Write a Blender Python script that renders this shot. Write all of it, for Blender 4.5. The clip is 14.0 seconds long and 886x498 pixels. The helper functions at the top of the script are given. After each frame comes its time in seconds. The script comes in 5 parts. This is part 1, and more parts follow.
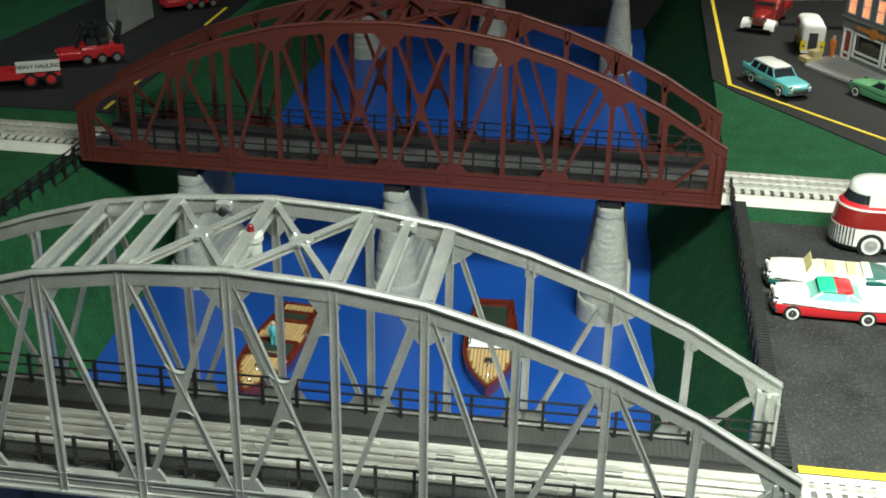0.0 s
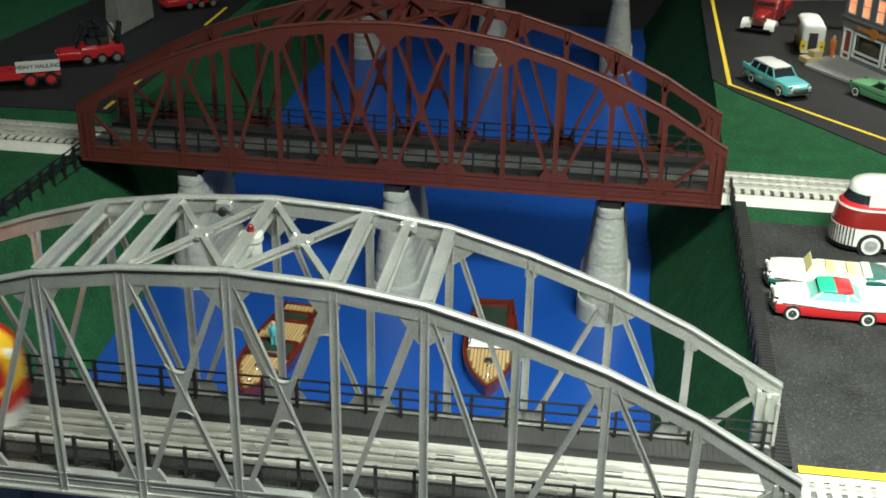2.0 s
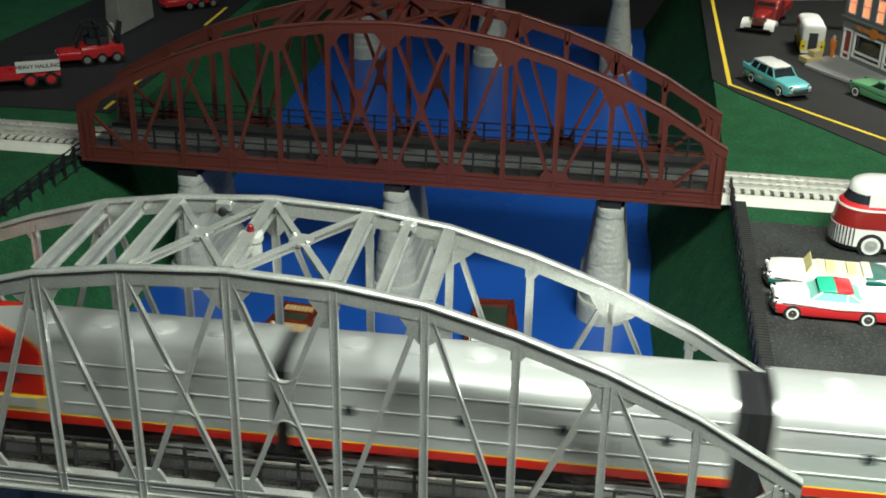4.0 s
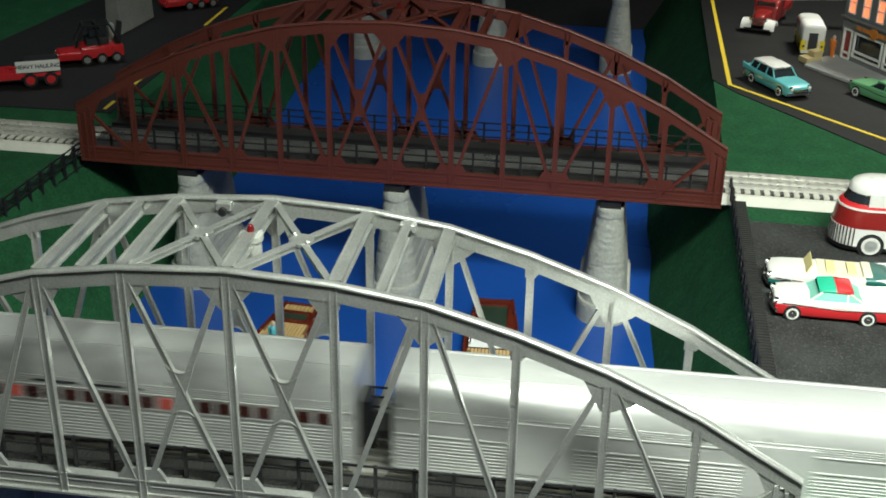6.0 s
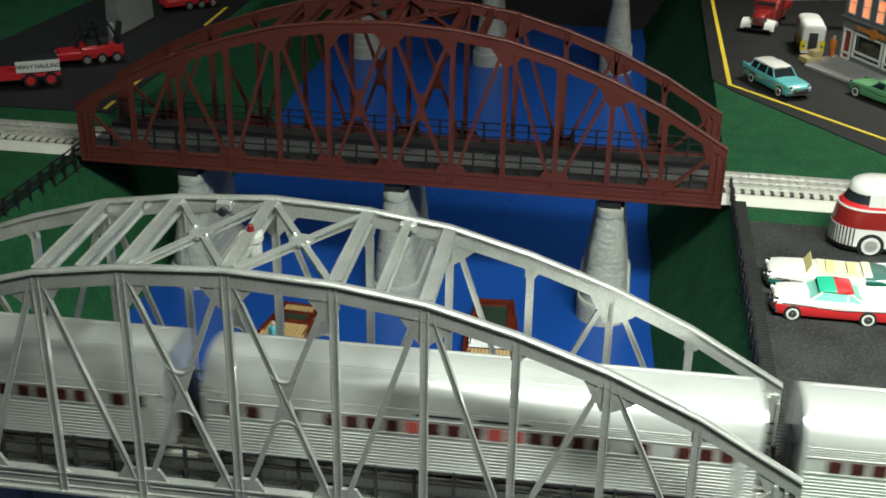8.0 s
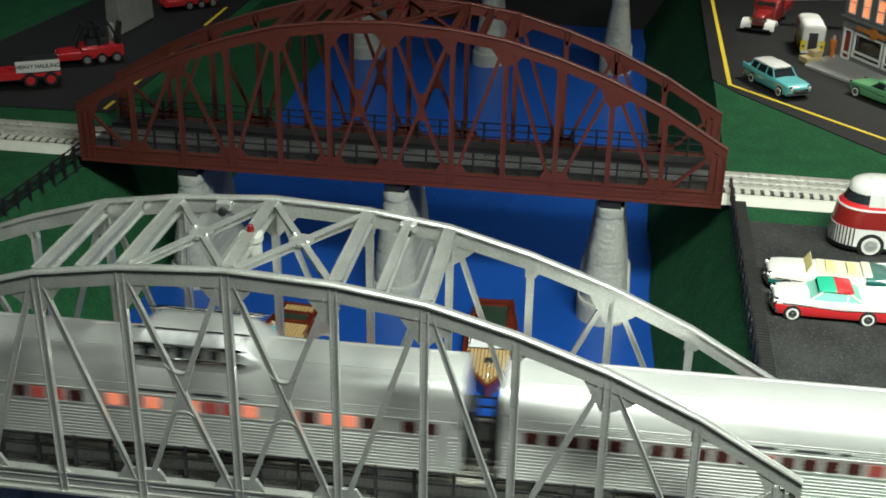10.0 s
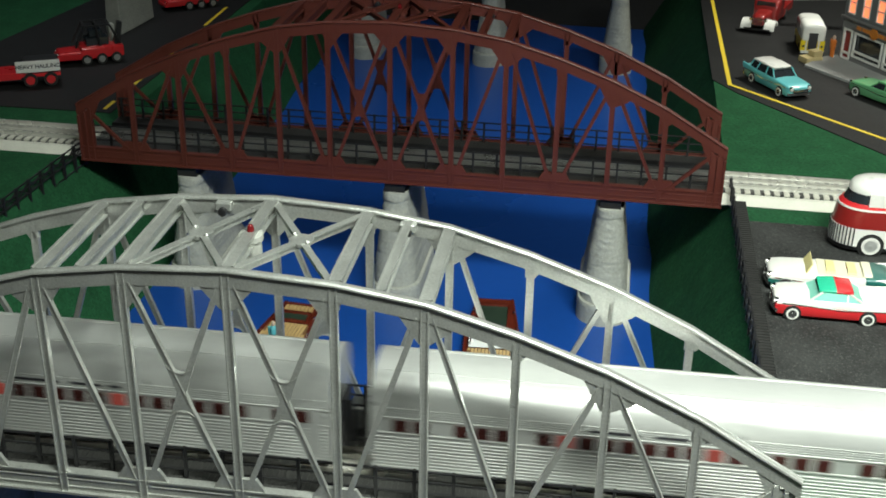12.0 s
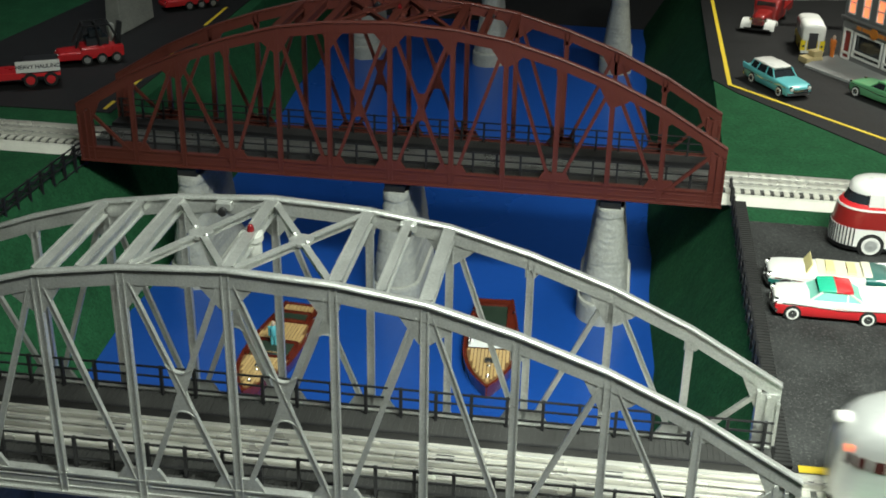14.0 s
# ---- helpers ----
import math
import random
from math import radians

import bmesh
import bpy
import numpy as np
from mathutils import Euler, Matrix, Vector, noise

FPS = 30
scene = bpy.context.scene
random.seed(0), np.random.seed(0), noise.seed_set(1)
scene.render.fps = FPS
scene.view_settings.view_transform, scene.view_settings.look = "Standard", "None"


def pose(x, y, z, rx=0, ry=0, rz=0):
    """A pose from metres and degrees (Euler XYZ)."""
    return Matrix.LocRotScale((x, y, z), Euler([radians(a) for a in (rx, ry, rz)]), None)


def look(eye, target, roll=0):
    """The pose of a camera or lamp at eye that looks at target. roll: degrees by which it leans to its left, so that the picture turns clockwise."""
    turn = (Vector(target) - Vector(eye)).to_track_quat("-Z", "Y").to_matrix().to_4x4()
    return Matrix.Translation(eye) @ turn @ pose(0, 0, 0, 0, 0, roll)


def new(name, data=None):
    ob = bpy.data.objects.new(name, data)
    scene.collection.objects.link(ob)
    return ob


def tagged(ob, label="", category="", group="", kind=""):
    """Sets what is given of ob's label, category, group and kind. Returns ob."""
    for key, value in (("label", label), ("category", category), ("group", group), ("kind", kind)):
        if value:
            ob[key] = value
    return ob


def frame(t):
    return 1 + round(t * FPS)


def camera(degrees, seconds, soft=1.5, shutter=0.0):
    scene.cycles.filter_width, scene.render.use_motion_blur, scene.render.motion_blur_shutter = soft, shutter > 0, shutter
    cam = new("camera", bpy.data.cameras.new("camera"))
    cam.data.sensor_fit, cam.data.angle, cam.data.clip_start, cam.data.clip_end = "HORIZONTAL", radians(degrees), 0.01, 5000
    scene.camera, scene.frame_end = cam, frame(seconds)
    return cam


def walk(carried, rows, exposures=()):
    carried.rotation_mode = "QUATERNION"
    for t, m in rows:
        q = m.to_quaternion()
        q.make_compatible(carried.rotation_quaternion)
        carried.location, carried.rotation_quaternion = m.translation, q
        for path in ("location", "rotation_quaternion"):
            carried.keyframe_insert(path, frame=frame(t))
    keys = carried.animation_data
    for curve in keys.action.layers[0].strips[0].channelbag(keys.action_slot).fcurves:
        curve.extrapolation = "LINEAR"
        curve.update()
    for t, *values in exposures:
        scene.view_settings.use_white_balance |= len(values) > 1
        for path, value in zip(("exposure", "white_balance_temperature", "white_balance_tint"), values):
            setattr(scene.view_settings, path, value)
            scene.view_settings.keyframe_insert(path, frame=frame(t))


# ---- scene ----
cam = camera(40.55, 14.0, soft=1.8, shutter=0.6)
_eye = (0.25531, -1.27514, 0.54205)
_turn = Matrix(((0.987691, -0.081935, 0.133240),
               (0.155578, 0.426477, -0.891018),
               (0.016181, 0.900780, 0.433975)))
_stand = Matrix.Translation(_eye) @ _turn.to_4x4()
walk(cam, [(0.0, _stand), (14.0, _stand)], exposures=[(0.0, 0.0), (2.8, 0.0), (4.2, -0.12), (5.5, -0.26), (13.4, -0.26), (14.0, -0.18)])

# ---- light: a dim show room, a lamp rail over the front of the layout ----
world = bpy.data.worlds.new("room_air")
scene.world = world
world.use_nodes = True
world.node_tree.nodes["Background"].inputs[0].default_value = (0.75, 0.9, 1.0, 1)
world.node_tree.nodes["Background"].inputs[1].default_value = 0.006


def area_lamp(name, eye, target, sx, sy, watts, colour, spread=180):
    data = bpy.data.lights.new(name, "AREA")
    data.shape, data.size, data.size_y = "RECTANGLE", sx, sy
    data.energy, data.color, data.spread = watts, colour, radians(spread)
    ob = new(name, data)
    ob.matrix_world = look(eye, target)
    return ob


# a wide tube fixture over the front of the layout; added fill lights: front, shop, weak west road
area_lamp("front_ceiling_lamp", (0.66, -1.00, 1.14), (0.66, -0.85, 0.0), 0.80, 0.22, 35.0, (0.92, 1.0, 0.90), 123)
# added fill from the viewing side, lifts the upright near faces
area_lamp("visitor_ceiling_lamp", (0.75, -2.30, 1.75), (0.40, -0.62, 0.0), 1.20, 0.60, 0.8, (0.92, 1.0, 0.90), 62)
# added fill to brighten the shop corner, no known fixture there
area_lamp("east_ceiling_lamp", (0.92, 0.78, 0.92), (0.74, 0.62, 0.0), 0.50, 0.16, 4.2, (0.98, 1.0, 0.88), 84)
# added weak cool fill for the dim west road
area_lamp("west_ceiling_lamp", (-0.66, 0.66, 1.10), (-0.62, 0.50, 0.0), 0.50, 0.16, 0.9, (0.90, 0.98, 1.0), 84)


# ---- materials ----
def mat(name, colour, rough=0.6, metal=0.0, vary=0.25, grain=0.004, patch=0.06, bump=0.15, tint=None, spec=0.5, random_tone=0.0, coat=0.0, fleck=None):
    """A paint or stuff with grain and larger patches, both in metres."""
    m = bpy.data.materials.new(name)
    m.use_nodes = True
    nt = m.node_tree
    n, l = nt.nodes, nt.links
    b = n["Principled BSDF"]
    co = n.new("ShaderNodeTexCoord")
    fine, wide = n.new("ShaderNodeTexNoise"), n.new("ShaderNodeTexNoise")
    fine.inputs["Scale"].default_value, wide.inputs["Scale"].default_value = 1 / grain, 1 / patch
    fine.inputs["Detail"].default_value, wide.inputs["Detail"].default_value = 3, 4
    for t in (fine, wide):
        l.new(co.outputs["Object"], t.inputs["Vector"])
    add = n.new("ShaderNodeMath")
    add.operation = "ADD"
    l.new(fine.outputs["Fac"], add.inputs[0])
    l.new(wide.outputs["Fac"], add.inputs[1])
    ramp = n.new("ShaderNodeMapRange")
    ramp.inputs["From Min"].default_value, ramp.inputs["From Max"].default_value = 0.6, 1.4
    l.new(add.outputs[0], ramp.inputs["Value"])
    mix = n.new("ShaderNodeMix")
    mix.data_type = "RGBA"
    dark = [c * (1 - vary) for c in (tint or colour)]
    light = [min(1, c * (1 + vary)) for c in colour]
    mix.inputs["A"].default_value, mix.inputs["B"].default_value = (*dark, 1), (*light, 1)
    l.new(ramp.outputs[0], mix.inputs["Factor"])
    out = mix.outputs["Result"]
    if random_tone:
        info = n.new("ShaderNodeObjectInfo")
        hsv = n.new("ShaderNodeHueSaturation")
        mr = n.new("ShaderNodeMapRange")
        mr.inputs["To Min"].default_value, mr.inputs["To Max"].default_value = 1 - random_tone, 1 + random_tone
        l.new(info.outputs["Random"], mr.inputs["Value"])
        l.new(mr.outputs[0], hsv.inputs["Value"])
        l.new(out, hsv.inputs["Color"])
        out = hsv.outputs["Color"]
    if fleck:
        # sparse pale grains: size in metres, share, colour
        vo, gate = n.new("ShaderNodeTexVoronoi"), n.new("ShaderNodeMath")
        vo.inputs["Scale"].default_value = 1 / fleck[0]
        l.new(co.outputs["Object"], vo.inputs["Vector"])
        sep = n.new("ShaderNodeSeparateColor")
        l.new(vo.outputs["Color"], sep.inputs[0])
        gate.operation = "LESS_THAN"
        gate.inputs[1].default_value = fleck[1]
        l.new(sep.outputs[0], gate.inputs[0])
        speck = n.new("ShaderNodeMix")
        speck.data_type = "RGBA"
        l.new(gate.outputs[0], speck.inputs["Factor"])
        l.new(out, speck.inputs["A"])
        speck.inputs["B"].default_value = (*fleck[2], 1)
        out = speck.outputs["Result"]
    l.new(out, b.inputs["Base Color"])
    rr = n.new("ShaderNodeMapRange")
    rr.inputs["To Min"].default_value, rr.inputs["To Max"].default_value = max(0.03, rough - 0.1), min(1, rough + 0.1)
    l.new(wide.outputs["Fac"], rr.inputs["Value"])
    l.new(rr.outputs[0], b.inputs["Roughness"])
    b.inputs["Metallic"].default_value = metal
    b.inputs["Specular IOR Level"].default_value = spec
    b.inputs["Coat Weight"].default_value = coat
    b.inputs["Coat Roughness"].default_value = 0.08
    if bump:
        bp = n.new("ShaderNodeBump")
        bp.inputs["Strength"].default_value, bp.inputs["Distance"].default_value = bump, grain * 0.3
        l.new(fine.outputs["Fac"], bp.inputs["Height"])
        l.new(bp.outputs[0], b.inputs["Normal"])
    return m


def glow(name, colour, strength, base=None):
    m = bpy.data.materials.new(name)
    m.use_nodes = True
    b = m.node_tree.nodes["Principled BSDF"]
    b.inputs["Base Color"].default_value = (*(base or colour), 1)
    b.inputs["Emission Color"].default_value = (*colour, 1)
    b.inputs["Emission Strength"].default_value = strength
    return m


SILVER = mat("silver_paint", (0.53, 0.54, 0.51), 0.32, 0.68, 0.22, 0.0016, 0.025, 0.5)
OXIDE = mat("oxide_red_plastic", (0.098, 0.0235, 0.0165), 0.40, 0.0, 0.14, 0.002, 0.06, 0.1)
BLACK = mat("black_plastic", (0.012, 0.012, 0.013), 0.5, 0, 0.3, 0.002, 0.03, 0.15)
DECK = mat("dark_deck", (0.024, 0.024, 0.023), 0.55, 0, 0.3, 0.002, 0.03, 0.2)
RAIL = mat("nickel_rail", (0.72, 0.71, 0.66), 0.27, 0.55, 0.1, 0.01, 0.08, 0.0)
GRASS = mat("green_felt", (0.017, 0.082, 0.034), 0.95, 0, 0.4, 0.0045, 0.03, 0.5, spec=0.1, fleck=(0.0016, 0.16, (0.013, 0.058, 0.026)))
ASPHALT = mat("asphalt_sheet", (0.028, 0.029, 0.028), 0.85, 0, 0.75, 0.0022, 0.05, 1.2, spec=0.3, fleck=(0.0011, 0.06, (0.075, 0.075, 0.072)))
TARMAC = mat("black_road_sheet", (0.0095, 0.0093, 0.0095), 0.7, 0, 0.45, 0.003, 0.06, 0.5, spec=0.3)
WATER = mat("blue_water_sheet", (0.009, 0.062, 0.30), 0.30, 0, 0.06, 0.01, 0.3, 0.02, spec=0.4)
CONCRETE = mat("pale_concrete", (0.37, 0.375, 0.34), 0.85, 0, 0.2, 0.004, 0.03, 0.7)
BALLAST = mat("cream_roadbed", (0.66, 0.65, 0.57), 0.9, 0, 0.12, 0.002, 0.04, 0.4)
YELLOW = mat("yellow_line_paint", (0.72, 0.52, 0.03), 0.6, 0, 0.12, 0.002, 0.03, 0.1)
WALLDARK = mat("dark_room_wall", (0.015, 0.014, 0.013), 0.8, 0, 0.2, 0.01, 0.3, 0.1)

PLANKGREY = mat("pale_grey_deck_metal", (0.63, 0.62, 0.555), 0.33, 0.55, 0.12, 0.02, 0.12, 0.0)
WALKGREY = mat("grey_walkway_plastic", (0.034, 0.034, 0.032), 0.5, 0, 0.25, 0.002, 0.03, 0.2)
MM = 0.001


# ---- mesh tools: all in millimetres ----
def box(bm, x0, x1, y0, y1, z0, z1):
    v = [bm.verts.new((x, y, z)) for z in (z0, z1) for y in (y0, y1) for x in (x0, x1)]
    for f in ((0, 2, 3, 1), (4, 5, 7, 6), (0, 1, 5, 4), (2, 6, 7, 3), (0, 4, 6, 2), (1, 3, 7, 5)):
        bm.faces.new([v[i] for i in f])
    return v


def beam(bm, p, q, w, h, up=(0, 0, 1), off=(0, 0)):
    """A bar from p to q: w across, h along up; off shifts it across and along up."""
    p, q, up = Vector(p), Vector(q), Vector(up)
    d = (q - p).normalized()
    s = d.cross(up).normalized()
    u = s.cross(d)
    c = s * off[0] + u * off[1]
    v = [bm.verts.new(e + c + s * a * w / 2 + u * b * h / 2) for e in (p, q) for a, b in ((-1, -1), (1, -1), (1, 1), (-1, 1))]
    for f in ((0, 1, 2, 3), (7, 6, 5, 4), (0, 4, 5, 1), (1, 5, 6, 2), (2, 6, 7, 3), (3, 7, 4, 0)):
        bm.faces.new([v[i] for i in f])


def prism(bm, pts, lo, hi, axis="y"):
    """A flat outline (two numbers a corner) given depth along an axis."""
    def at(a, b, c):
        return {"y": (a, c, b), "z": (a, b, c), "x": (c, a, b)}[axis]
    a = [bm.verts.new(at(x, z, lo)) for x, z in pts]
    b = [bm.verts.new(at(x, z, hi)) for x, z in pts]
    n = len(pts)
    bm.faces.new(a)
    bm.faces.new(b[::-1])
    for i in range(n):
        bm.faces.new((a[i], b[i], b[(i + 1) % n], a[(i + 1) % n]))


def loft(bm, rings, caps=True, closed=True):
    vs = [[bm.verts.new(p) for p in r] for r in rings]
    n = len(vs[0])
    for a, b in zip(vs, vs[1:]):
        for i in range(n if closed else n - 1):
            bm.faces.new((a[i], a[(i + 1) % n], b[(i + 1) % n], b[i]))
    if caps:
        bm.faces.new(vs[0][::-1])
        bm.faces.new(vs[-1])
    return vs


def turned(bm, profile, centre=(0, 0, 0), axis="z", n=20):
    """A turned body: rows of (radius, place along the axis)."""
    rings = []
    for r, h in profile:
        ring = []
        for k in range(n):
            a, b = r * math.cos(2 * math.pi * k / n), r * math.sin(2 * math.pi * k / n)
            p = {"z": (a, b, h), "y": (a, h, b), "x": (h, a, b)}[axis]
            ring.append(Vector(p) + Vector(centre))
        rings.append(ring)
    loft(bm, rings)


def mesh_of(name, bm, material, smooth=None, bevel=0.0):
    if bevel:
        bmesh.ops.bevel(bm, geom=bm.edges[:], offset=bevel, segments=1, affect="EDGES", clamp_overlap=True)
    bmesh.ops.recalc_face_normals(bm, faces=bm.faces[:])
    bmesh.ops.scale(bm, vec=(MM, MM, MM), verts=bm.verts[:])
    me = bpy.data.meshes.new(name)
    bm.to_mesh(me)
    bm.free()
    for m in (material if isinstance(material, (list, tuple)) else [material]):
        me.materials.append(m)
    if smooth is not None:
        me.shade_smooth()
        me.set_sharp_from_angle(angle=radians(smooth))
    return me


def part(name, bm, material, parent=None, label="", smooth=None, bevel=0.0):
    ob = new(name, mesh_of(name, bm, material, smooth, bevel))
    ob.parent = parent
    return tagged(ob, label)


def again(ob, m):
    """The same piece once more under the same parent, on the same mesh."""
    o = new(ob.name.split(".")[0], ob.data)
    o.parent = ob.parent
    o.matrix_basis = m
    return o


def at(x, y, z, rz=0.0, rx=0.0, ry=0.0):
    return pose(x * MM, y * MM, z * MM, rx, ry, rz)


def empty(name, label, category, m=None, group="", kind=""):
    ob = new(name)
    ob.empty_display_size = 0.02
    if m is not None:
        ob.matrix_basis = m
    return tagged(ob, label, category, group, kind)


def bm_new():
    return bmesh.new()


# ---- plan, in millimetres ----
WATER_Z = -156.0
BANK_R, BANK_L = 394.0, -393.0
WIDE = 126.0
SILVER_AT = at(14.0, -616.7, 0.0, math.degrees(0.01404))
OXIDE_AT = at(0, 0, 0)
A1, A2, HALF = 59.83, 71.41, 381.0
NODES = [0.0] + [A2 + k * A1 for k in range(5)] + [HALF]
PX = [-v for v in NODES[:0:-1]] + NODES
HEIGHT = [71.8, 113.6, 141.6, 163.2, 180.2, 189.0, 193.0]
PH = HEIGHT + HEIGHT[-2::-1]


def sheet(name, corners, material, label, category, thick=3.0):
    """A level piece of ground from its outline."""
    bm = bm_new()
    prism(bm, [(x, y) for x, y, z in corners], corners[0][2] - thick, corners[0][2], "z")
    return tagged(part(name, bm, material), label, category, kind="structure")


def build_ground():
    bm = bm_new()
    prism(bm, [(-420, -700), (420, -700), (420, 2600), (-420, 2600)], WATER_Z - 12, WATER_Z, "z")
    tagged(part("water", bm, WATER), "glossy bright blue painted water sheet between the banks", "water", kind="structure")
    for side, name in ((1, "ground_east"), (-1, "ground_west")):
        # land with its bank as one solid, cut along the river
        bm = bm_new()
        rows = []
        for k in range(36):
            y = -655 + k * 93
            top = (BANK_R if side > 0 else BANK_L) + 0.6 * math.sin(k * 1.7)
            toe = 316 - 0.012 * y + 3 * math.sin(k * 2.3) if side > 0 else -300 - 0.035 * y + 4 * math.sin(k * 1.9)
            rows.append([(toe, y, WATER_Z - 2), ((toe * 0.45 + top * 0.55), y, WATER_Z * 0.42), (top - 2 * side, y, -4), (top, y, 0), (side * 5500, y, 0), (side * 5500, y, WATER_Z - 2)])
        loft(bm, rows)
        tagged(part(name, bm, GRASS, smooth=40), "dark green felt covered land with a steep river bank", "ground", kind="structure")


def build_track(name, line, x0, x1, parent_label):
    """Three-rail track on a cream roadbed along line's own x axis; y is 0 at its middle."""
    thing = empty(name, parent_label, "railway track", line)
    bm = bm_new()
    prism(bm, [(-50, 0.4), (50, 0.4), (38, 7), (-38, 7)], x0, x1, "x")
    part("roadbed", bm, BALLAST, thing, "cream foam roadbed")
    bm = bm_new()
    box(bm, x0, x1, -26, 26, 6.6, 8.4)
    part("tie_bed", bm, TIEBED, thing, "grey strip between the ties")
    for y in (-28.6, 28.6):
        bm = bm_new()
        box(bm, x0, x1, y - 2.4, y + 2.4, 6.4, 7.5)
        part("tie_edge", bm, BLACK, thing, "black gaps at the tie ends")
    for k, y in enumerate((-18, 0, 18)):
        bm = bm_new()
        beam(bm, (x0, y, 14.0), (x1, y, 14.0), 2.4, 1.6)
        beam(bm, (x0, y, 11.6), (x1, y, 11.6), 0.8, 3.4)
        beam(bm, (x0, y, 9.6), (x1, y, 9.6), 4.0, 0.8)
        part("rail", bm, RAIL, thing, "bright nickel rail")
    bm = bm_new()
    box(bm, -3.1, 3.1, -31, 31, 6.2, 9.6)
    tie = part("tie", bm, TIE, thing)
    step = 11.0
    s, start = (1, x0) if x0 > 0 else (-1, x1)
    tie.matrix_basis = at(start + s * 8, 0, 0)
    n = int((x1 - x0) / step)
    for k in range(1, 75):
        again(tie, at(start + s * (8 + k * step), 0, 0))
    bm = bm_new()
    for k in range(75, n):
        x = start + s * (8 + k * step)
        box(bm, x - 3.1, x + 3.1, -31, 31, 6.2, 9.6)
    tagged(part("far_ties", bm, TIE, thing), kind="stuff")
    return thing


TIEBED = mat("grey_track_bed", (0.10, 0.10, 0.092), 0.8, 0, 0.2, 0.002, 0.03, 0.3)
TIE = mat("cream_ties", (0.55, 0.54, 0.47), 0.8, 0, 0.2, 0.002, 0.03, 0.3, random_tone=0.1)


# ---- arch bridges ----
def chord_sections():
    return list(zip(range(12), range(1, 13)))


